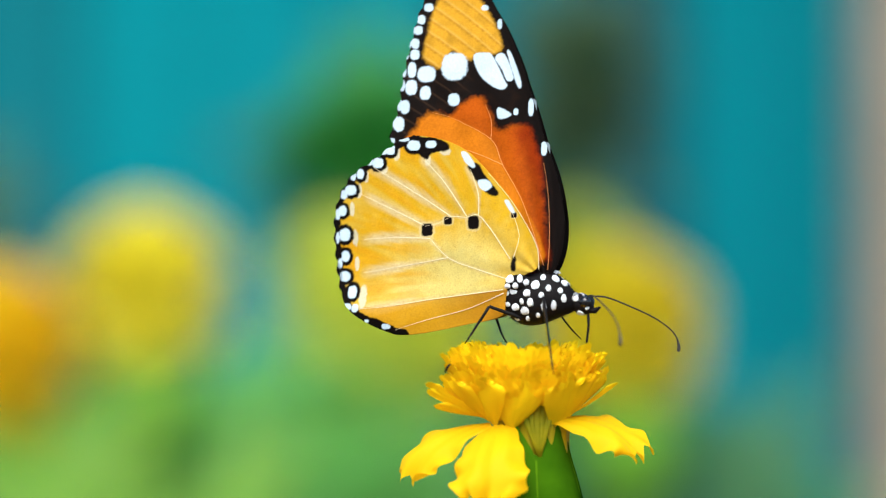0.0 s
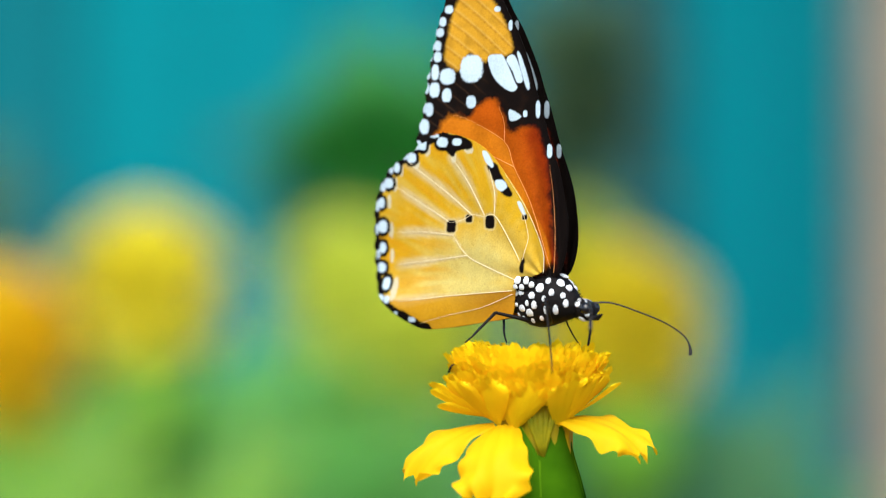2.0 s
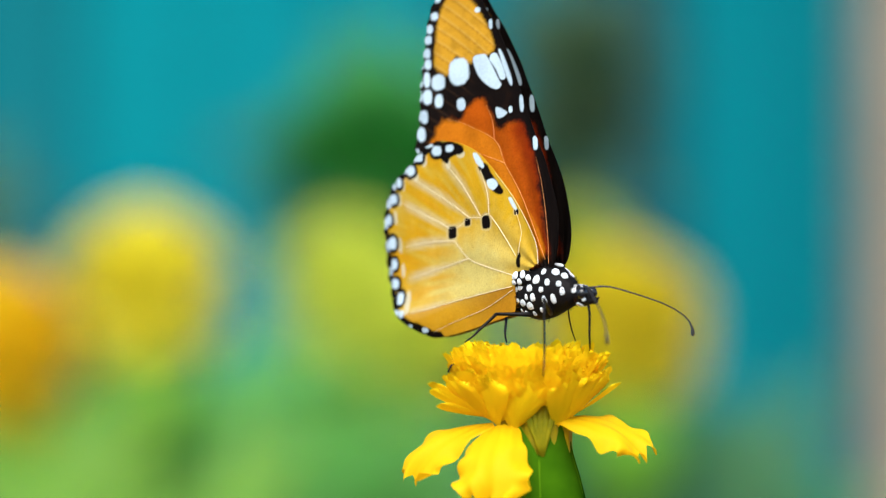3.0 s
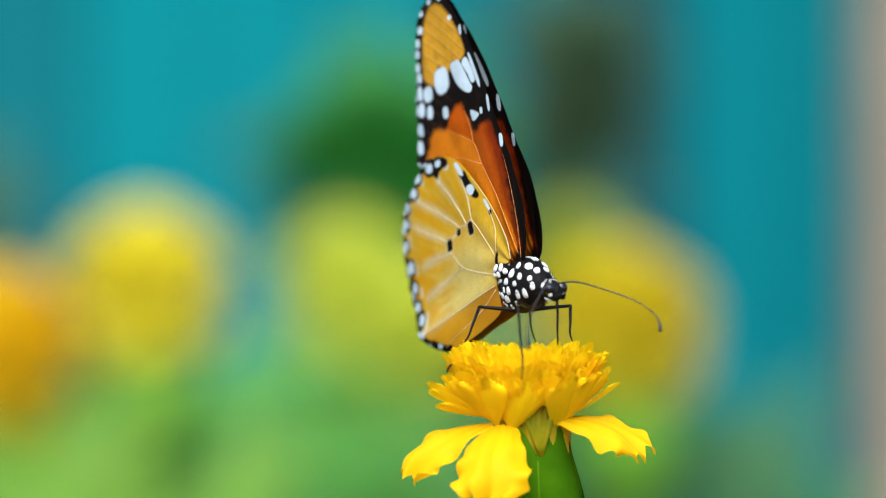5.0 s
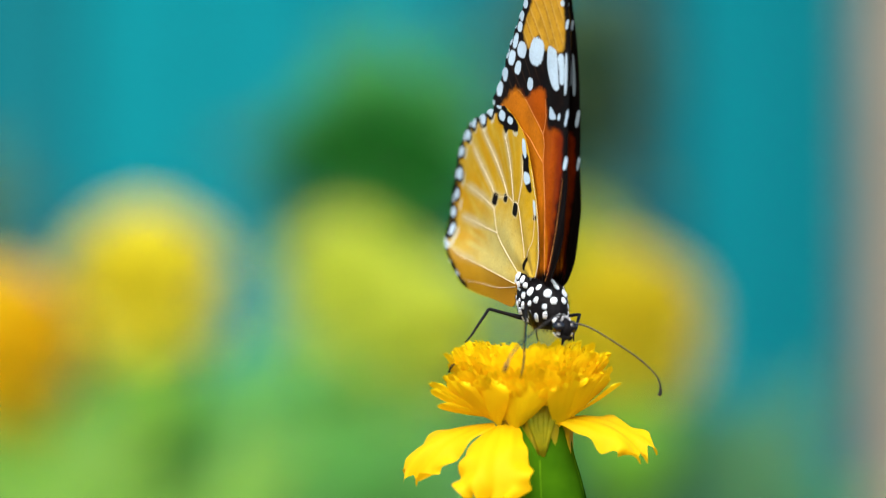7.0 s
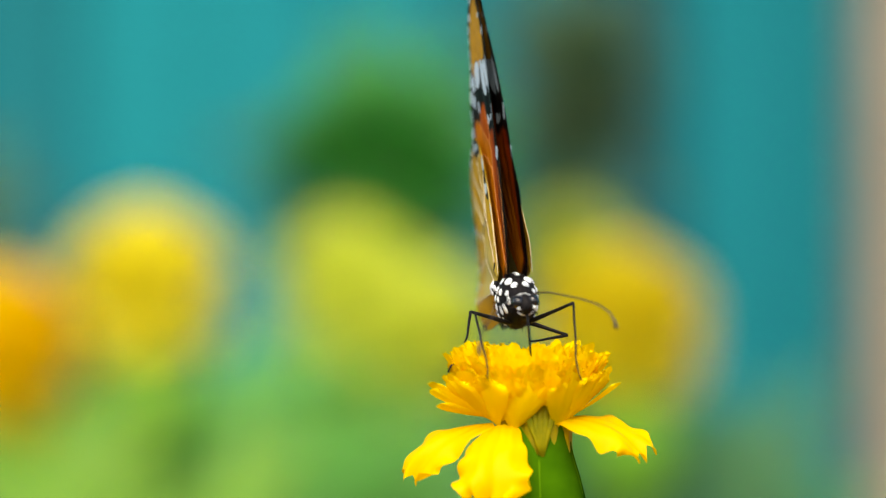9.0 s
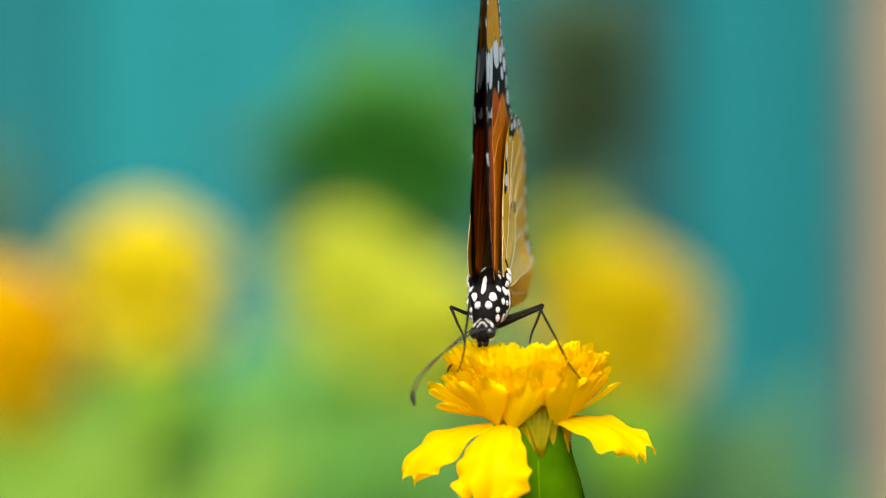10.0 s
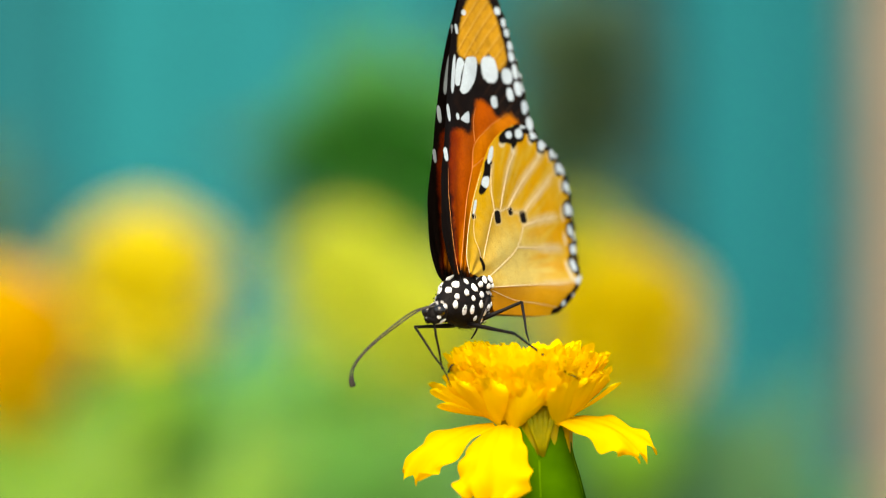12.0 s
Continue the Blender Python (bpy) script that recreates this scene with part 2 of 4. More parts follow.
HIND_BLACK = [
    [(-10.0, 16.5), (-8.7, 16.9), (-7.4, 15.1), (-5.7, 13.1), (-6.3, 12.6), (-7.4, 13.1), (-8.7, 14.5), (-9.4, 15.6)],
    [(-19.20, 20.09), (-16.65, 20.36), (-13.20, 19.77), (-12.63, 18.61), (-14.83, 18.18), (-15.65, 17.38), (-17.29, 18.47)],
    [(-22.48, -3.20), (-20.16, -4.22), (-18.21, -5.45), (-20.89, -5.38), (-23.22, -4.22)],
    [(-3.86, 3.20), (-3.67, 4.80), (-3.21, 4.65), (-3.24, 3.05)]]
HIND_DOTS = [(-15.46, 8.25, 0.76, 0.80), (-12.60, 9.45, 0.54, 0.51), (-9.07, 9.23, 0.76, 0.87), (-3.60, 10.18, 0.38, 0.36)]

FORE_EDGE = [(-0.09, 2.62), (1.50, 2.84), (2.60, 5.23), (2.95, 8.87), (2.45, 12.50), (1.50, 16.14), (0.11, 19.77), (-1.15, 23.77), (-2.32, 27.04), (-3.15, 29.59), (-4.22, 32.13), (-5.44, 34.68), (-6.80, 36.86), (-8.09, 39.11), (-9.74, 40.78), (-11.90, 41.58), (-14.11, 41.15), (-16.28, 39.40), (-17.42, 36.79), (-18.12, 34.31), (-18.80, 31.41), (-19.33, 28.50), (-19.71, 25.59), (-20.32, 22.90), (-20.91, 20.69), (-19.97, 18.97), (-17.68, 16.14), (-12.16, 10.32), (-5.90, 5.23), (-2.01, 2.62)]
FORE_MARGIN = [(-8.09, 39.11), (-9.74, 40.78), (-11.90, 41.58), (-14.11, 41.15), (-16.28, 39.40), (-17.42, 36.79), (-18.12, 34.31), (-18.80, 31.41), (-19.33, 28.50), (-19.71, 25.59), (-20.32, 22.90), (-20.91, 20.69), (-19.97, 18.97)]
FORE_COSTA = [(1.50, 2.84), (2.60, 5.23), (2.95, 8.87), (2.45, 12.50), (1.50, 16.14), (0.11, 19.77), (-1.15, 23.77), (-2.32, 27.04), (-3.15, 29.59), (-4.22, 32.13), (-5.44, 34.68), (-6.80, 36.86), (-8.09, 39.11)]
FORE_ORANGE = [(-20.97, 16.35), (-19.19, 19.45), (-17.46, 21.81), (-15.83, 23.55), (-12.53, 23.41), (-10.90, 25.15), (-8.77, 25.59), (-7.50, 23.70), (-6.52, 21.52), (-4.23, 21.81), (-2.25, 21.81), (-1.43, 20.07), (-0.25, 16.14), (0.26, 8.87), (0.32, 1.60), (-11.92, 1.60)]
FORE_APEX = [(-16.73, 31.04), (-16.27, 33.95), (-15.38, 37.51), (-13.76, 39.69), (-11.17, 39.98), (-8.74, 37.95), (-6.73, 34.46), (-6.06, 32.28), (-7.10, 31.26), (-9.24, 31.41), (-10.60, 30.53), (-12.92, 31.70), (-14.39, 29.52)]
FORE_CELL = [(0.10, 3.60), (-2.65, 11.78), (-5.62, 16.87), (-7.30, 20.19), (-12.52, 22.97), (-18.50, 24.50), (-22.00, 18.00), (-12.00, 4.00)]
FORE_BAND = [(1.50, 2.33), (1.75, 6.69), (1.60, 10.32), (1.10, 13.96), (0.35, 17.23), (-0.70, 20.50), (0.16, 20.50), (2.40, 16.14), (4.10, 8.87), (3.20, 2.33)]
FORE_WHITE = [
    [(-9.85, 31.19), (-8.18, 31.48), (-7.24, 30.97), (-5.55, 27.77), (-5.22, 27.04), (-6.13, 26.61), (-7.91, 27.55), (-9.26, 29.08)],
    [(-6.94, 30.82), (-5.72, 31.26), (-4.41, 28.21), (-5.24, 27.77), (-5.97, 29.23)],
    [(-5.35, 31.41), (-4.73, 31.19), (-3.33, 27.55), (-3.85, 27.04)],
    [(-6.37, 24.28), (-4.58, 23.41), (-5.48, 22.83), (-6.41, 22.97)]]
FORE_SPOTS = [(-12.41, 29.73, 1.68, 1.74), (-16.20, 28.79, 1.22, 1.02), (-12.36, 25.37, 0.76, 0.80), (-3.98, 23.70, 0.31, 0.44), (-1.93, 24.21, 0.38, 1.09), (-0.05, 18.85, 0.38, 0.87), (-16.29, 26.32, 0.69, 0.87), (-18.22, 27.04, 0.76, 0.95), (-18.99, 24.50, 0.61, 0.87), (-19.76, 22.25, 0.69, 0.95), (-18.21, 29.37, 0.54, 1.02), (-17.88, 31.41, 0.61, 0.65), (-17.85, 32.86, 0.54, 0.65), (-17.44, 34.61, 0.54, 0.58), (-17.10, 35.99, 0.54, 0.58), (-16.15, 37.59, 0.61, 0.51)]
FORE_RIM = [(-17.86, 36.13, 0.31, 0.44), (-18.20, 34.61, 0.31, 0.51), (-18.69, 32.86, 0.31, 0.58), (-19.03, 31.33, 0.31, 0.51), (-19.27, 29.23, 0.31, 0.73), (-19.45, 27.34, 0.38, 0.73), (-19.76, 24.79, 0.31, 0.80), (-20.31, 22.68, 0.31, 0.80), (-15.44, 39.69, 0.46, 0.36), (-13.18, 40.78, 0.54, 0.36), (-10.35, 40.57, 0.54, 0.36), (-8.50, 37.37, 0.46, 0.36), (-6.45, 35.19, 0.31, 0.65), (-20.68, 20.04, 0.46, 0.36)]
FORE_VEINS = [
    [(0.25, 3.78), (-2.65, 11.78), (-5.62, 16.87), (-7.30, 20.19), (-12.52, 22.97), (-15.22, 23.70)],
    [(-7.30, 20.19), (-7.32, 22.68), (-8.14, 24.72)],
    [(-5.62, 16.87), (-10.88, 18.90), (-18.59, 20.52)],
    [(0.81, 3.20), (0.94, 6.69), (0.83, 10.32), (0.50, 13.96), (-0.04, 17.01)]]


def spots(x, y, table, wob, power=2.5):
    r = np.zeros(x.shape)
    for cx, cy, rx, ry in table:
        d = (np.abs((x - cx) / rx) ** power + np.abs((y - cy) / ry) ** power) ** (1 / power) + wob
        r = np.maximum(r, 1 - step(0.92, 1.12, d))
    return r


def areas(x, y, polys, wob, soft=0.12):
    r = np.zeros(x.shape)
    for p in polys:
        c = smooth_line(p, 4, True)
        d, _, _ = nearest(c, x, y, True)
        d = np.where(inside(c, x, y), d, -d) + wob
        r = np.maximum(r, step(-soft, soft, d))
    return r


def lay(col, mask, rgb):
    rgb = np.array(rgb)
    return col * (1 - mask[:, None]) + rgb * mask[:, None]


def wobble(x, y, f, seed):
    return np.array([noise.noise(Vector((a * f, b * f, seed))) for a, b in zip(x, y)])


def wing_sheet(edge, margin=None, h=0.105):
    """A fine sheet over an outline: points in mm and quads, the rim drawn onto the outline."""
    c = smooth_line(edge, 10, True)
    if margin is not None:
        line = smooth_line(margin, 10)
        run = np.concatenate([[0], np.cumsum(np.hypot(*np.diff(line, axis=0).T))])
        mid = c.mean(0)
        for p in c:
            dist = np.hypot(line[:, 0] - p[0], line[:, 1] - p[1])
            if dist.min() < 0.05:
                p += (p - mid) / np.hypot(*(p - mid)) * 0.16 * math.cos(2 * math.pi * run[dist.argmin()] / 2.1)
    x0, y0 = c.min(0) - h
    nx, ny = ((c.max(0) + h - (x0, y0)) / h).astype(int) + 2
    gx, gy = np.meshgrid(x0 + h * np.arange(nx), y0 + h * np.arange(ny), indexing='ij')
    ins = inside(c, gx, gy)
    cell = ins[:-1, :-1] | ins[1:, :-1] | ins[1:, 1:] | ins[:-1, 1:]
    used = np.zeros(ins.shape, bool)
    for s in ((slice(None, -1), slice(None, -1)), (slice(1, None), slice(None, -1)),
              (slice(1, None), slice(1, None)), (slice(None, -1), slice(1, None))):
        used[s] |= cell
    out = used & ~ins
    _, px, py = nearest(c, gx[out], gy[out], True)
    gx[out], gy[out] = px, py
    idx = -np.ones(ins.shape, int)
    idx[used] = np.arange(used.sum())
    q = np.stack([idx[:-1, :-1][cell], idx[1:, :-1][cell], idx[1:, 1:][cell], idx[:-1, 1:][cell]], 1)
    return gx[used], gy[used], q, c


AMBER, CREAM, PALE = (0.56, 0.332, 0.010), (0.57, 0.46, 0.13), (0.59, 0.54, 0.36)
INK, SNOW = (0.0045, 0.0028, 0.0022), (0.54, 0.67, 0.75)


def hind_pattern(x, y):
    w1, w2 = wobble(x, y, 0.9, 1.0), wobble(x, y, 2.6, 5.0)
    col = np.tile(np.array(AMBER), (len(x), 1))
    # paler towards the cell and the rear, feathered pale streaks along the veins
    vd = np.full(x.shape, 1e9)
    for v in HIND_VEINS[:10]:
        vd = np.minimum(vd, nearest(smooth_line(v, 5), x, y)[0])
    mid = np.exp(-(((x + 10.5) / 7.0) ** 2 + ((y - 3.4) / 4.6) ** 2))
    mid = np.maximum(mid, np.exp(-(((x + 12) / 9.5) ** 2 + ((y - 0.6) / 2.1) ** 2)))
    col = lay(col, np.clip(mid * 1.15 + w1 * 0.18, 0, 1), CREAM)
    ang, rad = np.arctan2(y - 2.2, -x - 3.5), np.hypot(x + 3.5, y - 2.2)
    streak = np.array([noise.noise(Vector((a * 9, q * 0.12, 3.0))) + 0.6 * noise.noise(Vector((a * 24, q * 0.2, 9.0))) for a, q in zip(ang, rad)])
    fan = np.array([noise.noise(Vector((a * 46, q * 0.35, 21.0))) for a, q in zip(ang, rad)])
    outer = step(9, 17, rad)
    col = lay(col, np.clip(0.25 + streak * 0.9 + fan * 0.25, 0, 0.75) * outer * step(0.3, 1.5, vd), (0.57, 0.270, 0.005))
    col = lay(col, np.clip((1 - step(0.05, 0.35 + 0.75 * outer, vd + 0.25 * fan)) * (0.28 + 0.30 * outer) * step(-25.2, -22.5, x) * step(-3, -9, x), 0, 1), PALE)
    col = lay(col, np.clip(-streak * 0.6, 0, 0.35) * step(8, 18, rad), CREAM)
    rim = np.exp(-((vd - 0.26) / 0.09) ** 2) * np.clip(0.35 + w2 + 0.5 * fan, 0, 1)
    col = lay(col, rim * 0.45, (0.30, 0.13, 0.01))
    fleck = np.array([noise.noise(Vector((a * 3.2, b * 3.2, 31.0))) for a, b in zip(x, y)])
    col = lay(col, step(0.42, 0.6, fleck) * 0.35 * np.exp(-((rad - 8) / 5) ** 2), (0.22, 0.11, 0.02))
    low = step(0.15, -0.15, y - np.interp(x, HIND_FOLD[::-1, 0], HIND_FOLD[::-1, 1]))
    col = lay(col, low * 0.8, (0.58, 0.29, 0.010))
    col = lay(col, low * step(-14, -6, x) * 0.5, (0.42, 0.16, 0.006))
    md, _, _ = nearest(smooth_line(HIND_MARGIN, 6), x, y)
    chain = np.array(HIND_SPOTS[:13])
    border = np.maximum(1 - step(0.75, 0.95, md + 0.2 * w2), spots(x, y, np.concatenate([chain[:, :2], chain[:, 2:] + 0.36], 1), 0.1 * w2, 2.0))
    lower = step(-1.2, -1.8, y)
    border *= 1 - lower * step(0.95, 1.1, md)
    col = lay(col, np.clip(spots(x, y, HIND_TIPS, 0.25 * w2) * 0.9, 0, 1), PALE)
    col = lay(col, border, INK)
    col = lay(col, areas(x, y, HIND_BLACK, 0.1 * w2), INK)
    halo = spots(x, y, HIND_DOTS * np.array([1, 1, 1.45, 1.3]), 0.15 * w2)
    col = lay(col, halo * 0.35, PALE)
    col = lay(col, spots(x, y, HIND_DOTS, 0.12 * w2, 4.0), INK)
    col = lay(col, spots(x, y, np.array(HIND_SPOTS) * np.array([1, 1, 0.79, 0.79]), 0.12 * w2), SNOW)
    col = lay(col, areas(x, y, HIND_WHITE, 0.06 * w2, 0.1), SNOW)
    col = lay(col, spots(x, y, HIND_RIM, 0.2 * w2) * 0.95, SNOW)
    return col


def fore_pattern(x, y):
    w1, w2 = wobble(x, y, 0.8, 11.0), wobble(x, y, 2.8, 15.0)
    col = np.tile(np.array(INK) * 1.4, (len(x), 1))
    cd, _, _ = nearest(smooth_line(FORE_COSTA, 6), x, y)
    deep, red, lit = (np.array(c) for c in ((0.20, 0.018, 0.001), (0.38, 0.072, 0.002), (0.53, 0.155, 0.005)))
    cell = areas(x, y, [FORE_CELL], 0.1 * w1, 0.25)[:, None]
    k = step(1.2, 5.5, cd + 0.8 * w1)[:, None]
    orange = (deep * (1 - k) + red * k) * (1 - cell) + lit * cell
    tone = wobble(x, y, 0.35, 41.0)
    orange = orange * (1 + 0.30 * tone + 0.12 * w2)[:, None]
    m = areas(x, y, [FORE_ORANGE], 0.35 * w1 + 0.22 * w2, 0.55)[:, None]
    col = col * (1 - m) + orange * m
    bend = x * 0.55 + y * 0.95 + 0.012 * (x + 18) ** 2
    stripe = (bend / 1.75 + 0.06 * w1) % 1.0
    col = lay(col, areas(x, y, [FORE_APEX], 0.25 * w1 + 0.15 * w2, 0.35), (0.58, 0.30, 0.018))
    apex = areas(x, y, [FORE_APEX], 0.0, 0.3)
    dim = np.exp(-((stripe - 0.5) / 0.10) ** 2) * np.clip(0.65 + w2, 0, 1)
    shine = np.exp(-((stripe - 0.68) / 0.09) ** 2)
    col = lay(col, apex * dim * 0.55, (0.24, 0.095, 0.008))
    col = lay(col, apex * shine * 0.30, (0.66, 0.45, 0.14))
    col = lay(col, (1 - apex) * (1 - m[:, 0]) * np.exp(-((stripe - 0.5) / 0.07) ** 2) * step(-9, -13, x) * 0.7, (0.045, 0.024, 0.014))
    col = lay(col, (1 - m[:, 0]) * np.clip(w1, 0, 1) * 0.35, (0.028, 0.012, 0.006))
    col = lay(col, 1 - step(0.4, 0.9, cd + 0.2 * w1), INK)
    col = lay(col, 1 - step(1.0, 2.4, np.hypot(x - 0.2, y - 2.6) + 0.5 * w1), INK)
    col = lay(col, areas(x, y, [FORE_BAND], 0.08 * w2, 0.15), INK)
    col = lay(col, areas(x, y, FORE_WHITE, 0.05 * w2, 0.08), SNOW)
    col = lay(col, spots(x, y, FORE_SPOTS, 0.1 * w2), SNOW)
    col = lay(col, spots(x, y, FORE_RIM, 0.15 * w2) * 0.9, SNOW)
    return col


HINGE = 40.0 * U * 1000


def as_np(*lists):
    return [np.array(l, float) for l in lists]


HIND_FOLD, HIND_DOTS = as_np(HIND_FOLD, HIND_DOTS)


def hind_lift(x, y):
    """Outward swell of the hindwing, its rear lobe folded in round the abdomen."""
    fold = np.interp(x, HIND_FOLD[::-1, 0], HIND_FOLD[::-1, 1])
    return (0.35 * np.sin((x + 24) / 26 * math.pi) + np.minimum(y - fold, 0) * 0.22
            + 0.7 * np.exp(-((x + 22.5) ** 2 + (y - 16.5) ** 2) / 40)
            - 0.45 * np.exp(-((x + 16.5) ** 2 + (y - 9) ** 2) / 45) + 0.9 * step(2, -4, y) * step(-10, -20, x)
            + 0.10 * np.sin(np.hypot(x + 2, y - 3) * 0.2) - 0.10 * np.cos(np.arctan2(y - 2.5, -x) * 11))


def fore_lift(x, y):
    """The forewing's gentle swell, and the ripple of its veins."""
    return (0.12 * np.sin(np.clip(y / 38, 0, 1) * math.pi) - 0.07 * np.cos(np.arctan2(-x + 1.0, y) * 34)
            - 0.3 * np.exp(-((x + 7.5) ** 2 + (y - 20) ** 2) / 20))


def make_wing(name, edge, pattern, lift, veins, side, parent, label, vein_mat, at, vr):
    x, y, quads, _ = wing_sheet(edge, HIND_MARGIN[:10] if name == "hindwing" else FORE_MARGIN)
    s = -1 if side == 'R' else 1
    key = (name, "pigment")
    if key not in WING_CACHE:
        WING_CACHE[key] = pattern(x, y)
    col = WING_CACHE[key]
    z = lift(x, y)
    pts = np.stack([x, s * z, y - HINGE], 1) * 0.001
    me = bpy.data.meshes.new(name)
    me.from_pydata(pts.tolist(), [], quads.tolist() if s < 0 else quads[:, ::-1].tolist())
    at_col = me.color_attributes.new("pigment", 'FLOAT_COLOR', 'POINT')
    at_col.data.foreach_set("color", np.concatenate([col, np.ones((len(col), 1))], 1).ravel())
    w = part(name, me, WING, parent, label, at)
    mod = w.modifiers.new("thickness", 'SOLIDIFY')
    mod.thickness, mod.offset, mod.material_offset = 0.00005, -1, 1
    me.materials.append(WING_UPPER_SHADED)
    for v in veins:
        c = smooth_line(v, 6)
        zz = lift(c[:, 0], c[:, 1]) + 0.022
        path = [Vector((a, s * q, b - HINGE)) * 0.001 for a, b, q in zip(c[:, 0], c[:, 1], zz)]
        n = len(path)
        part("vein", tube(path, [0.001 * vr * (1 - 0.78 * i / n) for i in range(n)], 6), vein_mat, w)
    return w


WING_CACHE = {}
butterfly = tagged(new("butterfly"), "orange and black butterfly with white-spotted wings feeding on the marigold", "butterfly")
wings = {}
for side in 'RL':
    s = -1 if side == 'R' else 1
    wings['fore' + side] = make_wing("forewing", FORE_EDGE, fore_pattern, fore_lift, FORE_VEINS, side, butterfly,
                                     "deep orange forewing with black tip and white spots", VEIN_FORE,
                                     pose(0, s * 16 * U, 40 * U), 0.042)
    wings['hind' + side] = make_wing("hindwing", HIND_EDGE, hind_pattern, hind_lift, HIND_VEINS, side, butterfly,
                                     "amber hindwing with pale veins and black scalloped border", VEIN_PALE,
                                     pose(0, s * 28 * U, 40 * U), 0.058)


# ---------- the butterfly's body ----------
def loft(stations, sides=28):
    """A body of elliptical rings: forward, up, half width, half height."""
    c = smooth_line(stations, 5)
    rows = []
    for a, b, w, h in c:
        rows.append([Vector((a, w * math.cos(t), b + h * math.sin(t))) * U for t in
                     [2 * math.pi * k / sides for k in range(sides)]])
    return grid_mesh(rows, close=True)


THORAX_RINGS = [(-72, 4, 8, 12), (-64, 0, 22, 34), (-40, -4, 32, 46), (-10, -4, 36, 48), (18, -2, 33, 43), (40, -8, 24, 30),
                (52, -14, 16, 20), (58, -16, 8, 12)]
thorax = part("thorax", loft(THORAX_RINGS), FUZZ, butterfly, "black furry thorax with white dots")
abdomen = part("abdomen", loft([(-60, -2, 10, 14), (-85, -6, 11, 19), (-130, -8, 9, 17), (-180, -10, 6, 13), (-215, -12, 4, 8),
                                (-228, -13, 2, 3)], 18), BELLY, butterfly, "orange-brown abdomen between the hindwings")
head = part("head", loft([(50, -18, 8, 10), (56, -19, 15, 17), (68, -22, 18, 19), (80, -24, 15, 16), (88, -26, 6, 8)], 20), FUZZ,
            butterfly, "small black head")


def ball(r, sub=2, m=None):
    bm = bmesh.new()
    bmesh.ops.create_icosphere(bm, subdivisions=sub, radius=r, matrix=m or Matrix())
    return bm


for s in (-1, 1):
    part("eye", ball(11 * U, 3), EYE_SHINE, head, "glossy black eye", pose(77 * U, s * 13 * U, -19 * U))
    part("palp", tube([Vector((78, s * 5, -34)) * U, Vector((90, s * 5, -36)) * U, Vector((100, s * 4, -30)) * U],
                      [5 * U, 5 * U, 1.5 * U], 8), FUZZ, head)
proboscis = part("proboscis", tube([Vector(p) * U for p in ((78, 0, -36), (77, 0, -60), (71, 0, -90), (67, 0, -122))],
                                   [2.6 * U, 2.3 * U, 2.0 * U, 1.4 * U], 8), CHITIN, head, "thin black proboscis reaching into the florets")

# white hair dots, laid on the body by casting a line sideways
tree_t = BVHTree.FromPolygons([v.co.copy() for v in thorax.data.vertices], [list(p.vertices) for p in thorax.data.polygons])
tree_h = BVHTree.FromPolygons([v.co.copy() for v in head.data.vertices], [list(p.vertices) for p in head.data.polygons])
DOT = bpy.data.meshes.new("white_dot")
bm = ball(1.0, 3)
for v in bm.verts:
    v.co *= 1 + 0.22 * noise.noise(v.co * 1.6)
bm.to_mesh(DOT)
bm.free()
THORAX_DOTS = [(-51, 35, 8, 9), (-31, 30, 8, 6), (-5, 18, 8, 8), (-62, 8, 5, 8), (-46, 12, 7, 8), (-21, 5, 6, 7), (18, 10, 6, 5),
               (5, -1, 5, 5), (-60, -12, 4, 6), (-32, -9, 5, 4), (-16, -12, 7, 6), (-45, -18, 6, 8), (-28, -26, 7, 8),
               (7, -21, 8, 5), (24, -21, 9, 5), (42, -10, 7, 5), (-61, -30, 4, 7), (-46, -37, 6, 6), (-26, -40, 5, 4), (-6, -36, 5, 4),
               (37, 4, 5, 5), (8, 30, 6, 5)]
for s in (-1, 1):
    for a, b, ra, rb in THORAX_DOTS:
        hit = tree_t.ray_cast(Vector((a * U, s * 0.01, b * U)), Vector((0, -s, 0)))
        if hit[0] is None:
            continue
        q = hit[1].to_track_quat('Z', 'Y') if hit[1].y * s > 0 else (-hit[1]).to_track_quat('Z', 'Y')
        dot = part("white_dot", DOT, WHITE_HAIR, thorax,
                   m=Matrix.LocRotScale(hit[0], q, (rb * 1.02 * U, ra * 1.02 * U, 2.4 * U)))
    for a, b, r in ((66, -38, 7), (62, -12, 5), (80, -30, 4)):
        hit = tree_h.ray_cast(Vector((a * U, s * 0.01, b * U)), Vector((0, -s, 0)))
        if hit[0] is not None:
            part("white_dot", DOT, WHITE_HAIR, head,
                 m=Matrix.LocRotScale(hit[0], (hit[1] * (1 if hit[1].y * s > 0 else -1)).to_track_quat('Z', 'Y'), (r * U, r * U, 2.5 * U)))
for a, y, r0 in ((58, 6, 2.6), (63, 10, 2.8), (69, 3, 2.6), (74, 7, 2.4), (55, 12, 2.6)):
    for s in (-1, 1):
        hit = tree_h.ray_cast(Vector((a * U, s * y * U, 0.01)), Vector((0, 0, -1)))
        if hit[0] is not None:
            part("white_dot", DOT, GREY_HAIR, head, m=Matrix.LocRotScale(hit[0], (hit[1] if hit[1].z > 0 else -hit[1]).to_track_quat('Z', 'Y'), (r0 * U, r0 * 1.5 * U, 1.6 * U)))
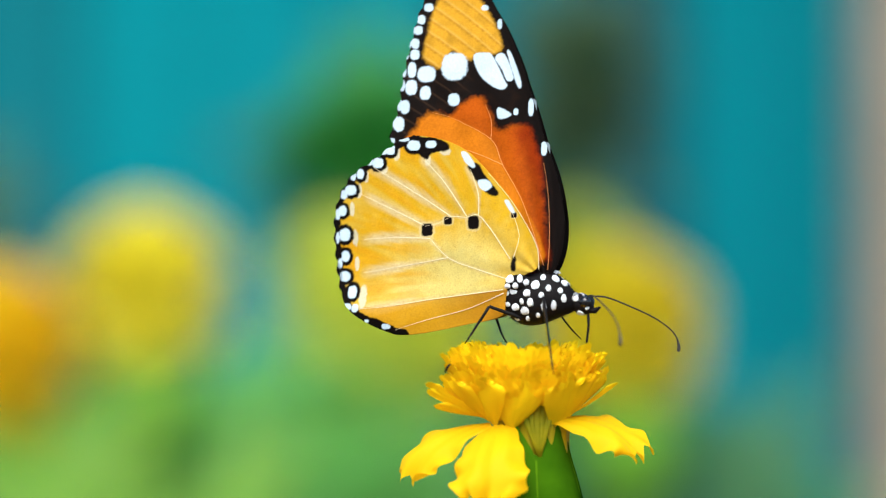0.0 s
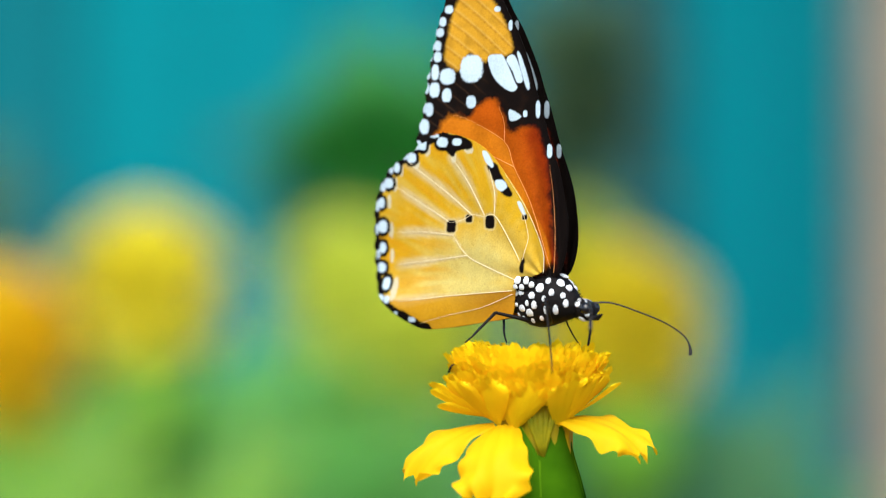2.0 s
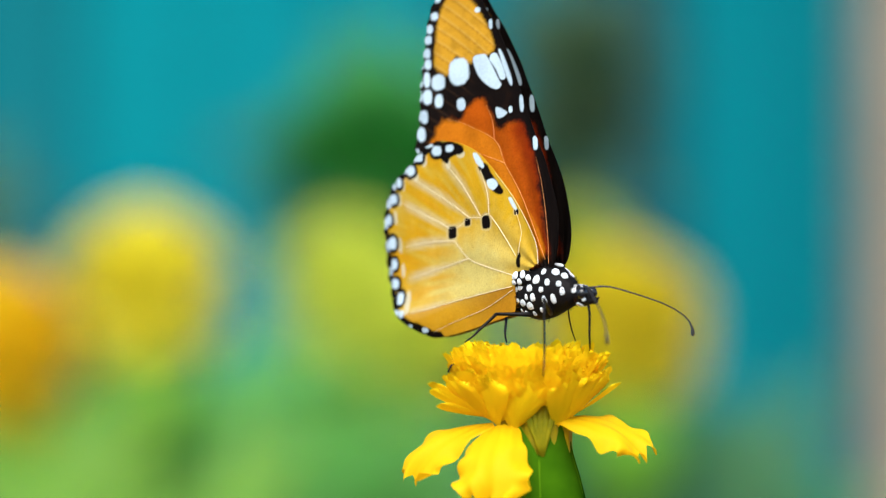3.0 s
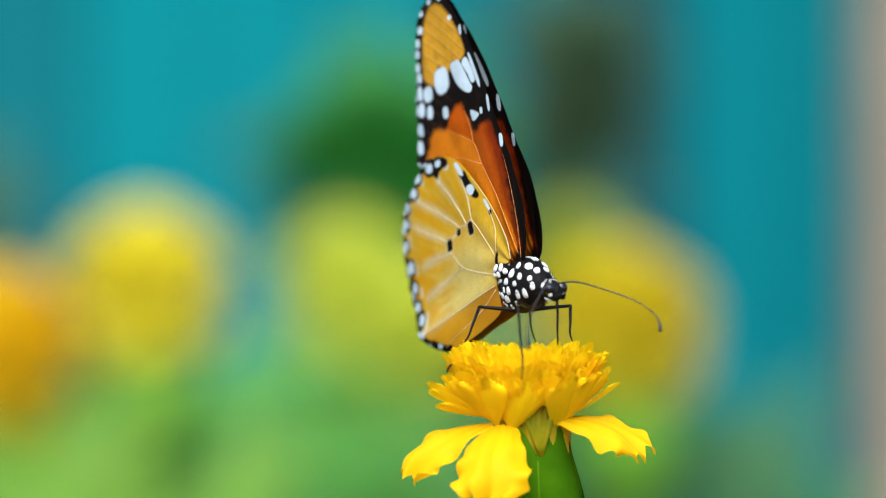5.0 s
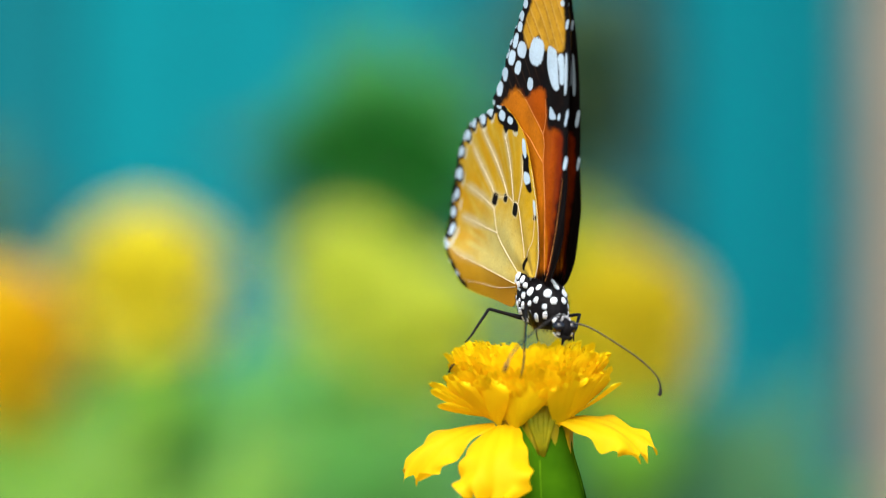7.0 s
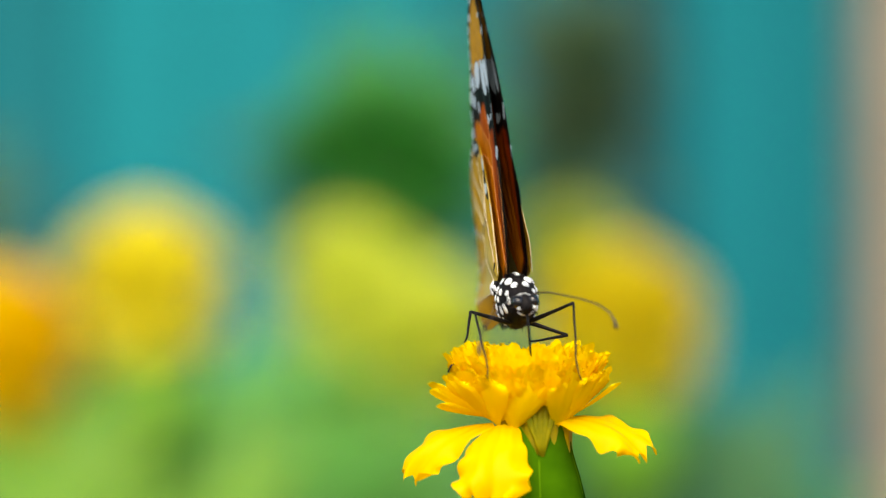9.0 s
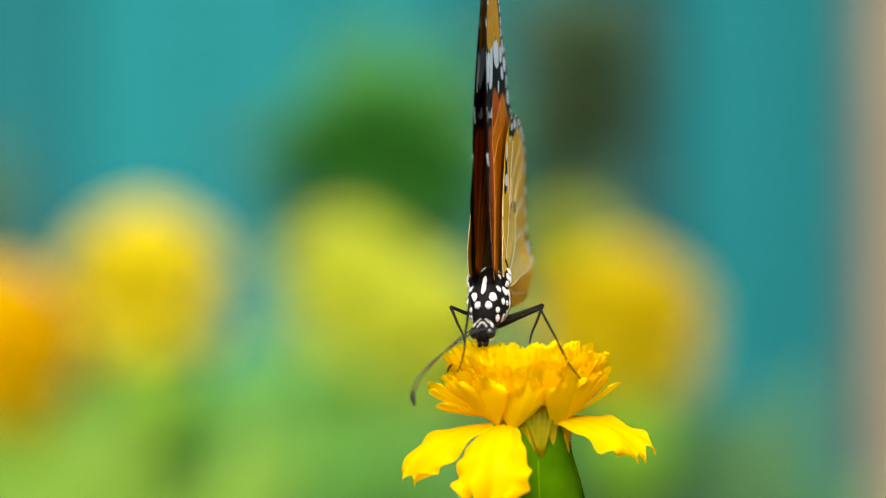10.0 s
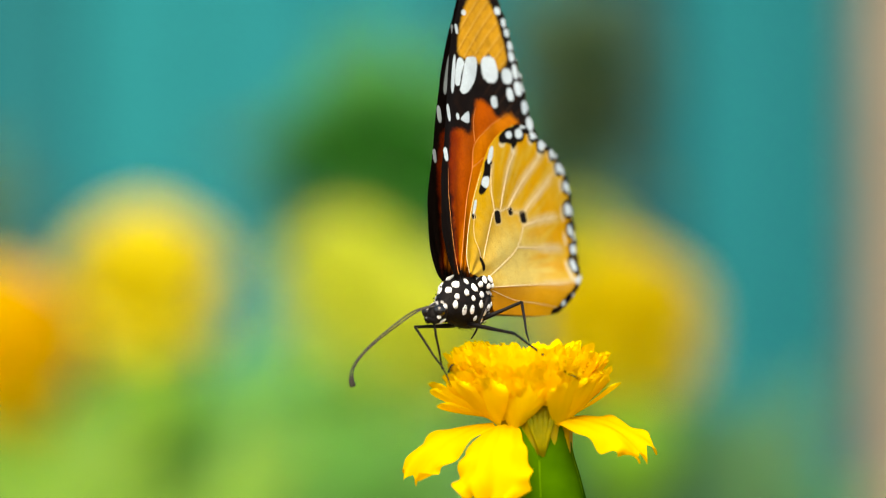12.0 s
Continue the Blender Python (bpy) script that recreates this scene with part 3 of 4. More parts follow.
for a, y, r0 in ((29, 17, 7.5), (42, 10, 6.5)):
    for s in (-1, 1):
        hit = tree_t.ray_cast(Vector((a * U, s * y * U, 0.01)), Vector((0, 0, -1)))
        if hit[0] is not None:
            part("white_dot", DOT, WHITE_HAIR, thorax, m=Matrix.LocRotScale(hit[0], (hit[1] if hit[1].z > 0 else -hit[1]).to_track_quat('Z', 'Y'), (r0 * U, r0 * U, 2.8 * U)))
streak = part("white_streak", DOT, WHITE_HAIR, thorax, m=Matrix.LocRotScale(Vector((14, 0, 40)) * U, Euler((0, radians(12), 0)), (24 * U, 4.5 * U, 4 * U)))

# furry tufts over the wing bases
for s in (-1, 1):
    tuft = bmesh.new()
    bmesh.ops.create_icosphere(tuft, subdivisions=3, radius=1.0)
    for v in tuft.verts:
        v.co *= 1 + 0.12 * noise.noise(v.co * 3.0)
    part("wing_base_tuft", tuft, FUZZ, thorax, m=Matrix.LocRotScale(Vector((-38, s * 29, 25)) * U, None, (23 * U, 8 * U, 14 * U)))
    for a, b, ra, rb in ((-0.5, 0.5, 8, 9), (0.3, 0.45, 8, 6), (0.75, -0.1, 6, 6), (-0.75, -0.35, 5, 7), (-0.1, -0.4, 6, 6)):
        q = math.sqrt(max(0.02, 1 - a * a - b * b))
        normal = Vector((a / 23, s * q / 8, b / 14)).normalized()
        part("white_dot", DOT, WHITE_HAIR, thorax,
             m=Matrix.LocRotScale(Vector((-38 + 23 * a, s * (29 + 8.5 * q), 25 + 14 * b)) * U, normal.to_track_quat('Z', 'Y'), (rb * 0.9 * U, ra * 0.9 * U, 2.6 * U)))

# fine hairs on the thorax
rng = random.Random(4)
fur = bmesh.new()
faces = list(thorax.data.polygons)
for _ in range(1500):
    f = rng.choice(faces)
    n0 = f.normal.copy()
    p = f.center + Vector((rng.uniform(-1, 1), rng.uniform(-1, 1), rng.uniform(-1, 1))) * 3 * U
    tip = p + (n0 + Vector((-0.7, 0, -0.1)) + Vector([rng.uniform(-.4, .4) for _ in range(3)])).normalized() * rng.uniform(4, 8) * U
    sd = n0.cross(tip - p).normalized() * 0.45 * U
    fur.faces.new([fur.verts.new(p - sd), fur.verts.new(p + sd), fur.verts.new(tip)])
tagged(part("fur", fur, FUZZ, thorax, smooth=False), kind="stuff")

# antennae: built along +X from the root, the club hooked at the end
antennae = {}
for side, s in (('R', -1), ('L', 1)):
    pts = smooth_line([(0, 0, 0), (30, 0, 8), (80, 0, 6), (130, 0, 0), (165, 0, -12), (180, 0, -28), (183, 0, -40)], 5)
    n = len(pts)
    rad = [1.6 - 0.4 * i / n if i < 0.72 * n else 1.2 + 2.2 * math.sin(min(1, (i / n - 0.72) / 0.24) * math.pi * 0.62) for i in range(n)]
    rad[-1] = 1.0
    antennae[side] = part("antenna", tube([Vector(p) * 1.07 * U for p in pts], [r * U for r in rad], 8), ANT, butterfly, "thin dark clubbed antenna")

# legs: thigh from the hip, shin from the knee, both along +X
LEGS = {}
SIZES = {"RH": (70.0, 78.0), "LH": (82.0, 78.0), "RM": (88.0, 136.0), "LM": (98.0, 150.0)}
for key, hip in (("RH", (-28, -14, -44)), ("RM", (8, -16, -44)), ("LH", (-28, 14, -44)), ("LM", (8, 16, -44))):
    THIGH, SHIN = SIZES[key]
    thigh = part("leg", tube([Vector((i * THIGH / 6, 0, 0)) * U for i in range(7)], [4.2 * U, 4.4 * U, 4.0 * U, 3.5 * U, 3.2 * U, 3.0 * U, 3.0 * U], 10),
                 CHITIN, butterfly, "slender black leg")
    shin_pts = [(SHIN * a, 0, SHIN * b) for a, b in ((0, 0), (0.2, 0), (0.48, 0.01), (0.71, 0), (0.86, 0.02), (1.0, 0.06))]
    shin = part("shin", tube([Vector(p) * U for p in shin_pts], [r * U * (0.78 if key[1] == 'M' else 1.0) for r in (3.0, 2.7, 2.4, 2.0, 1.7, 1.2)], 8), CHITIN, thigh)
    LEGS[key] = (thigh, shin, Vector(hip) * U)


# ---------- the marigold ----------
def floret_mesh(name, length, width, cup, curl, seed, nl=10, nw=9):
    """A strap that widens from a tube to a notched, ruffled tip."""
    r = random.Random(seed)
    lob = [r.uniform(-0.06, 0.06) for _ in range(nw)]
    rows = []
    for i in range(nl):
        t = i / (nl - 1)
        w = width * (0.16 + 0.84 * t ** 0.9) * math.sqrt(1 - 0.3 * max(0, (t - 0.78) / 0.22) ** 2)
        row = []
        for j in range(nw):
            u = j / (nw - 1) * 2 - 1
            edge = length * (t + (lob[j] * 0.35 - 0.07 * abs(u) ** 2.5 - 0.045 * (1 - abs(math.cos(u * 3.9)))) * t ** 5)
            lift = cup * w * (abs(u) ** 1.7) * (1 - 0.45 * t) + 0.05 * width * math.sin(5 * t + 3 * u + seed) * t
            row.append(Vector((w * 0.5 * u, lift + curl * length * (t ** 2.4), edge)))
        rows.append(row)
    bm = grid_mesh(rows)
    me = bpy.data.meshes.new(name)
    bm.to_mesh(me)
    bm.free()
    return me


def ray_mesh(name, length, width, droop, roll, seed, nl=30, nw=23, start=0.3):
    """A broad ray petal that leaves along +X, arches over and hangs, with a lobed, ruffled end."""
    r = random.Random(seed)
    ph = [r.uniform(0, 6) for _ in range(4)]
    rows = []
    x = z = 0.0
    for i in range(nl):
        t = i / (nl - 1)
        ang = radians(start + (droop - start) * t ** 1.5)
        if i:
            x += length / (nl - 1) * math.cos(ang)
            z -= length / (nl - 1) * math.sin(ang)
        w = width * (0.34 + 0.66 * math.sin(min(1, t * 1.5 + 0.05) * math.pi / 2)) * math.sqrt(1 - 0.40 * max(0, (t - 0.70) / 0.30) ** 2)
        row = []
        tw = radians(roll) * min(1, t * 2.2)
        for j in range(nw):
            u = j / (nw - 1) * 2 - 1
            back = length * (0.26 * (0.5 - 0.5 * abs(math.cos(u * 5.4 + ph[0])) ** 0.7) + 0.03 * math.sin(u * 11 + ph[1]) + 0.09 * u * u) * t ** 5
            y = w * 0.5 * u * (1 + 0.05 * math.sin(9 * t + ph[2] + u) + 0.05 * abs(u) * math.sin(23 * t + ph[3] + 3 * u))
            lift = (-0.16 * w * u * u + 0.045 * width * math.sin(u * 5 + ph[1]) * t
                    + 0.06 * width * math.sin(7 * t + 4 * u + ph[3]) * t ** 2 + 0.007 * width * math.sin(u * 14 + ph[2])
                    + 0.11 * width * math.sin(17 * t + ph[0] + 2 * u) * abs(u) ** 3 * t + 0.06 * width * math.sin(u * 11 + ph[1]) * t ** 5)
            nx, nz = math.sin(ang), math.cos(ang)
            yy = y * math.cos(tw) - lift * math.sin(tw)
            ll = y * math.sin(tw) + lift * math.cos(tw)
            row.append(Vector((x + nx * ll - back * math.cos(ang), yy, z + nz * ll + back * math.sin(ang))))
        rows.append(row)
    bm = grid_mesh(rows)
    me = bpy.data.meshes.new(name)
    bm.to_mesh(me)
    bm.free()
    return me


FLORETS = [floret_mesh("floret", 150, w, c, k, i) for i, (w, c, k) in enumerate(
    [(64, 0.22, -0.10), (56, 0.3, -0.05), (70, 0.18, -0.14), (50, 0.38, -0.02), (60, 0.26, -0.08)])]
SMALL = [floret_mesh("floret", 150, w, 0.42, k, 20 + i, 8, 7) for i, (w, k) in enumerate([(48, 0.05), (42, 0.0), (54, -0.05)])]


def fan_mesh(name, length, width, teeth, bow, curl, ruffle, seed, nl=13, nw=15):
    """A fan-shaped floret: a narrow claw that opens like a heart into a toothed, ruffled lip. Width on X, outward on Y, length on Z."""
    r = random.Random(seed)
    ph, skew = r.uniform(0, 6), r.uniform(-0.05, 0.05)
    rows = []
    for i in range(nl):
        t = i / (nl - 1)
        w = width * (0.13 + 0.87 * math.sin(min(1, t / 0.82) * math.pi / 2) ** 1.15) * (1 - 0.22 * max(0, (t - 0.8) / 0.2) ** 2)
        row = []
        for j in range(nw):
            u = j / (nw - 1) * 2 - 1
            tooth = abs(math.cos(teeth * math.pi / 2 * (u + skew) + ph * 0.2))
            z = length * (t + (0.075 * tooth - 0.05 - 0.13 * abs(u) ** 2.4) * t ** 4)
            y = (bow * w * (1 - u * u) * (1 - 0.5 * t) + curl * length * t ** 2.6 + ruffle * width * math.sin(teeth * math.pi * u + ph) * t ** 4
                 + 0.010 * width * math.cos(u * 17 + ph) * min(1, 2 * t))
            row.append(Vector((w * 0.5 * u, y, z)))
        rows.append(row)
    bm = grid_mesh(rows)
    me = bpy.data.meshes.new(name)
    bm.to_mesh(me)
    bm.free()
    return me


FANS = [fan_mesh("floret", 1.0, 1.0, n, b, c, q, i) for i, (n, b, c, q) in enumerate(
    [(5, 0.16, -0.05, 0.05), (4, 0.20, -0.02, 0.06), (6, 0.14, -0.08, 0.05), (5, 0.10, 0.02, 0.07), (3, 0.18, -0.04, 0.04)])]
LIPS = [fan_mesh("floret", 1.0, 1.0, n, 0.12, c, q, 30 + i, 8, 9) for i, (n, c, q) in enumerate([(3, 0.12, 0.10), (4, 0.02, 0.12), (3, -0.06, 0.08), (5, 0.08, 0.14)])]


def set_floret(meshes, r, base, tip, width, mat, plant, top, spin=0.0):
    """Stands one floret from its base to its tip, its face turned outwards."""
    base, tip = Vector(base), Vector(tip)
    d = tip - base
    z = d.normalized()
    out = Vector((tip.x - 8, tip.y, -12)) if abs(tip.y) + abs(tip.x - 8) > 25 else Vector((0.3, -1, 0))
    y = (out - z * out.dot(z)).normalized()
    x = y.cross(z)
    m = (Matrix.Translation(top + base * U) @ Matrix((x, y, z)).transposed().to_4x4() @ pose(0, 0, 0, 0, 0, spin)
         @ Matrix.Diagonal((width * U, width * U, d.length * U, 1)))
    part("floret", r.choice(meshes), mat, plant, m=m)


def bloom(plant, top, seed):
    """The head of the single marigold: big fan florets all round, a cleft in front, and a frilled crown of small lips."""
    r = random.Random(seed)
    big = [((-22, -12, -50), (-14, 84, -106), 108), ((-50, -4, -46), (-84, 84, -94), 106), ((-58, 2, -40), (-132, 74, -68), 90), ((-62, 5, -34), (-166, 58, -46), 60),
           ((-64, 10, -24), (-172, 66, -8), 52), ((-64, 8, -32), (-156, 30, -44), 38), ((53, -8, -50), (84, 80, -102), 102), ((70, 4, -44), (122, 86, -76), 82),
           ((80, 8, -36), (143, 82, -50), 48), ((90, 16, -30), (166, 70, -36), 34), ((84, 14, -10), (150, 96, -6), 60)]
    for base, tip, w in big:
        set_floret(FANS, r, (base[0], base[2], base[1]), (tip[0], tip[2], tip[1]), w, YELLOW, plant, top)
    # second row over them
    for x, z in ((-136, 104), (-112, 120), (-84, 126), (-54, 128), (-26, 124), (2, 112), (30, 124), (58, 128), (86, 126), (112, 118), (134, 106)):
        y = -92 * math.sqrt(max(0.08, 1 - (x / 146) ** 2))
        set_floret(FANS, r, (x * 0.35, y * 0.4, 2), (x + r.uniform(-5, 5), y, z + r.uniform(-5, 5)), r.uniform(56, 76), YELLOW, plant, top, r.uniform(-14, 14))
    # ruffled florets laid over the upper half of the big ones
    set_floret(FANS, r, (28, -34, 4), (28, -84, 112), 84, YELLOW, plant, top)
    for n, low, high, far in ((24, 66, 88, 124), (28, 84, 106, 120), (30, 102, 122, 114)):
        for i in range(n):
            x = -140 + 280 * (i + r.uniform(0.1, 0.9)) / n
            y = -far * math.sqrt(max(0.08, 1 - (x / 152) ** 2)) * r.uniform(0.94, 1.03)
            z = r.uniform(low, high) + 8 * abs(x / 140) ** 2
            set_floret(LIPS, r, (x * 0.66, y * 0.62, 30), (x, y, z), r.uniform(36, 52), YELLOW, plant, top, r.uniform(-26, 26))
    for x, z in ((6, 96), (18, 114), (27, 104), (37, 116), (48, 98)):
        set_floret(LIPS, r, (x * 0.8 + 5, -66, 50), (x, -116 + r.uniform(-4, 4), z), r.uniform(44, 56), YELLOW, plant, top, r.uniform(-16, 16))
    # the far side
    for i in range(16):
        a = radians(4 + 172 * i / 15)
        set_floret(FANS, r, (8 + 52 * math.cos(a), 46 * math.sin(a), 0), (4 + 146 * math.cos(a), 118 * math.sin(a), r.uniform(72, 100)), r.uniform(70, 96), YELLOW, plant, top, r.uniform(-10, 10))
        set_floret(FANS, r, (8 + 40 * math.cos(a), 36 * math.sin(a), 4), (4 + 120 * math.cos(a), 92 * math.sin(a), r.uniform(112, 132)), r.uniform(54, 70), YELLOW, plant, top, r.uniform(-14, 14))
    # the crown: rings of small frilled lips, sunk a little over the cleft
    for n, far, high, w in ((30, 128, 124, 42), (28, 113, 136, 38), (24, 92, 138, 34), (18, 70, 136, 32), (14, 48, 130, 32), (8, 24, 124, 30)):
        for i in range(n):
            a = 2 * math.pi * (i + r.uniform(-0.35, 0.35)) / n
            f = far * r.uniform(0.92, 1.08)
            x, y = 3 + f * math.cos(a), 0.86 * f * math.sin(a)
            z = high + r.uniform(-8, 6) - 8 * math.exp(-((x - 4) / 20) ** 2)
            set_floret(LIPS, r, (x * 0.45, y * 0.45, 15), (x, y, z), w * r.uniform(0.8, 1.25), YELLOW, plant, top, r.uniform(-40, 40))
    # slender floret tubes that show through the cleft
    for x, w, high in ((2, 7, 40), (13, 8, 78), (24, 9, 92), (35, 8, 84), (47, 7, 50)):
        part("floret_tube", tube([top + Vector(p) * U for p in ((26 + x * 0.07, -66, -62), (18 + x * 0.34, -67, -34), (5 + x * 0.8, -62, 0), (x + 1, -62, high * 0.6), (x + 4, -66, high))],
                                 [w * 0.25 * U, w * 0.7 * U, w * U, w * 0.9 * U, w * 0.4 * U], 10), FLORET_STALK, plant)



def leaf_mesh(name, length, pairs, seed):
    """A feathery leaf: a midrib with toothed leaflets in pairs."""
    r = random.Random(seed)
    bm = bmesh.new()

    def leaflet(base, ang, ln):
        d = Vector((math.cos(ang), math.sin(ang), 0))
        q = Vector((-d.y, d.x, 0))
        left, right, spine = [], [], []
        for i in range(6):
            t = i / 5
            w = ln * 0.17 * math.sin(math.pi * (0.08 + 0.92 * t) ** 0.8) * (1.0 if i % 2 else 0.85)
            z = Vector((0, 0, -0.22 * ln * t * t))
            p = base + d * ln * t + z
            spine.append(bm.verts.new(p))
            left.append(bm.verts.new(p + q * w + Vector((0, 0, 0.06 * ln))))
            right.append(bm.verts.new(p - q * w + Vector((0, 0, 0.06 * ln))))
        for i in range(5):
            bm.faces.new((spine[i], spine[i + 1], left[i + 1], left[i]))
            bm.faces.new((spine[i], right[i], right[i + 1], spine[i + 1]))
    for k in range(pairs):
        t = (k + 0.8) / pairs
        base = Vector((length * t, 0, -0.18 * length * t * t))
        for s in (-1, 1):
            leaflet(base, s * radians(r.uniform(45, 62)), length * 0.36 * (1.15 - 0.55 * t))
    leaflet(Vector((length, 0, -0.18 * length)), 0, length * 0.34)
    rib = tube([(length * t, 0, -0.18 * length * t * t - 0.001) for t in (0, .25, .5, .75, 1)], [0.0009, .0008, .0007, .0006, .0004], 5)
    me = bpy.data.meshes.new(name)
    tmp = bpy.data.meshes.new("rib")
    rib.to_mesh(tmp)
    rib.free()
    bm.from_mesh(tmp)
    bm.to_mesh(me)
    bm.free()
    return me


BED_LEAVES = [leaf_mesh("leaf", 0.046, 5, 4), leaf_mesh("leaf", 0.038, 4, 5)]
LEAVES = [leaf_mesh("leaf", 0.075, 5, 1), leaf_mesh("leaf", 0.06, 4, 2), leaf_mesh("leaf", 0.09, 6, 3)]


def turn(az, el, roll=0):
    """Z axis to azimuth az and elevation el (degrees)."""
    return pose(0, 0, 0, 0, 0, az) @ pose(0, 0, 0, 0, 90 - el, 0) @ pose(0, 0, 0, 0, 0, roll)


def marigold(base, height, petal, label, seed, rays, leaves=8, double=False, big=1.0, leaf_mat=None, lean=(0, 0), group=""):
    """A marigold plant: stem, leaves, calyx with its ribs, florets in a dome, hanging ray petals."""
    r = random.Random(seed)
    plant = tagged(new("marigold"), label, "flower", group)
    plant.matrix_basis = pose(*base)
    top = Vector((lean[0], lean[1], height))
    k = U * big
    # stem
    path = [Vector((lean[0] * t ** 2, lean[1] * t ** 2, (height - 330 * k) * t)) + Vector((0.004 * math.sin(4 * t + seed) * (1 - t), 0.004 * math.cos(3 * t) * (1 - t), 0))
            for t in [i / 10 for i in range(11)]]
    part("stem", tube(path, [0.0032 - 0.0012 * i / 10 for i in range(11)], 10), STEM, plant, "ribbed green stem")
    # calyx: a ribbed cup
    cup = [(-345, 24), (-320, 32), (-285, 54), (-230, 82), (-180, 93), (-140, 90), (-100, 80), (-60, 68), (-25, 61), (10, 60)]
    cz, cr = [c[0] for c in cup], [c[1] for c in cup]

    def rim(a):
        """Height of the cup's toothed rim at an angle."""
        u = ((a - radians(-84)) / radians(72)) % 1.0
        return -64 + 66 * (1 - abs(2 * u - 1)) ** 0.8

    def shell(a, z, more=0.0):
        rad = (np.interp(z, cz, cr) + more) * (1 + 0.05 * abs(math.sin(2.5 * (a - radians(-84)))) ** 0.7)
        return Vector((rad * math.cos(a) + 15, rad * math.sin(a), z)) * k + top

    angles = [2 * math.pi * j / 80 for j in range(80)]
    rows = [[shell(a, -345 + (345 + rim(a)) * q) for a in angles] for q in [i / 22 for i in range(23)]]
    calyx = part("calyx", grid_mesh(rows, close=True), CALYX_BED if double else CALYX, plant, "smooth green ribbed calyx cup")
    tubes = [[Vector((rad * (1 + 0.07 * math.sin(10 * a)) * math.cos(a) + 20, rad * (1 + 0.07 * math.sin(10 * a)) * math.sin(a), z)) * k + top for a in angles]
             for z, rad in ((-120, 60), (-70, 61), (-30, 60), (0, 62), (30, 66), (60, 60))]
    part("floret_base", grid_mesh(tubes, close=True), SEPAL, plant, "pale yellow-green floret bases")
    for j in range(5):
        a = radians(-84 + 72 * j)
        part("rib", tube([shell(a, z, -4.6) for z in range(-330, -62, 20)] + [shell(a, -66, -5)], 5.6 * k, 8), RIB, calyx)
        edge = [a + radians(72) * i / 14 for i in range(15)]
        part("sepal_rim", tube([shell(b, rim(b) - 1, 0.4) for b in edge], 0.5 * k, 5), RIB, calyx)
    if not double:
        bloom(plant, top, seed)
    # dome of florets
    rings = [(12, 152, 46, 50, FLORETS, 0.72), (13, 130, 22, 48, FLORETS, 0.74), (13, 150, 66, 60, FLORETS, 1.15), (15, 146, 92, 58, FLORETS, 1.1), (17, 144, 110, 52, FLORETS, 1.0),
             (22, 132, 122, 44, FLORETS, 0.75), (24, 112, 130, 36, SMALL, 1.1), (20, 86, 134, 28, SMALL, 1.1),
             (15, 56, 135, 20, SMALL, 1.1), (8, 26, 134, 10, SMALL, 1.1), (16, 160, 84, 54, SMALL, 1.15), (14, 163, 58, 56, SMALL, 1.1), (18, 150, 108, 50, SMALL, 1.1)]
    if double:
        rings += [(14, 165, 10, 30, FLORETS, 1.2), (16, 171, -10, 30, FLORETS, 1.2), (14, 160, -26, 30, FLORETS, 1.2), (12, 132, -60, 26, FLORETS, 1.2), (10, 100, -84, 20, FLORETS, 1.1)]
    for ring, (n, far, high, q, meshes, wide) in enumerate(rings if double else []):
        for i in range(n):
            a = 2 * math.pi * (i + 0.5 * (ring % 2) + r.uniform(-0.3, 0.3)) / n
            f, h = far * r.uniform(0.9, 1.07), high + r.uniform(-9, 9)
            if double:
                h = 1.05 * math.sqrt(max(0, 172 ** 2 - f * f)) * (1 if high > 0 else -0.85)
            out = Vector((math.cos(a), math.sin(a), 0))
            root = out * q + Vector((10, 0, -16 + 2 * ring if ring < 9 else -6))
            tip = Vector((math.cos(a) * f, math.sin(a) * f * 0.95, h + 4))
            d = tip - root
            z = d.normalized()
            y = (out - z * out.dot(z)).normalized() if abs(z.z) < 0.995 else out
            x = y.cross(z)
            spin = Matrix((x, y, z)).transposed().to_4x4()
            m = (Matrix.Translation(top + root * k) @ spin @ pose(0, 0, 0, 0, 0, r.uniform(-22, 22))
                 @ Matrix.Diagonal((k * wide, -k * wide, k * d.length / 150, 1)))
            part("floret", r.choice(meshes), petal, plant, m=m)
    for mesh_args, az, spot in rays:
        me = ray_mesh("ray_petal", *mesh_args)
        part("ray_petal", me, petal if petal is not YELLOW else YELLOW_RAY, plant,
             m=Matrix.Translation(top + Vector(spot) * k) @ pose(0, 0, 0, 0, 0, az) @ Matrix.Diagonal((k, k, k, 1)))
    for i in range(leaves):
        t = 0.45 + 0.5 * i / leaves if double else 0.2 + 0.62 * i / leaves
        az = i * 137.5 + seed * 40
        p = Vector((lean[0] * t * t, lean[1] * t * t, (height - 330 * k) * t))
        part("leaf", BED_LEAVES[i % 2] if double else LEAVES[i % 3], leaf_mat or LEAF, plant, m=Matrix.Translation(p) @ pose(0, 0, 0, 30 if double else 0, 0, 0) @ pose(0, 0, 0, 0, r.uniform(-10, 25), az))
    return plant


MAIN_RAYS = [((198, 98, 74, -34, 3, 30, 23, 8), 186, (-58, -30, -2)),
             ((184, 132, 100, 0, 8, 30, 23, 25), 253, (-40, -52, -4)),
             ((200, 112, 60, 26, 5, 30, 23, -4), -6, (46, -34, 6))]
flower = marigold((144 * U, 0.0005, 0), MID - 304 * U, YELLOW, "single yellow marigold in bloom on a green stem", 3, MAIN_RAYS, leaves=5)

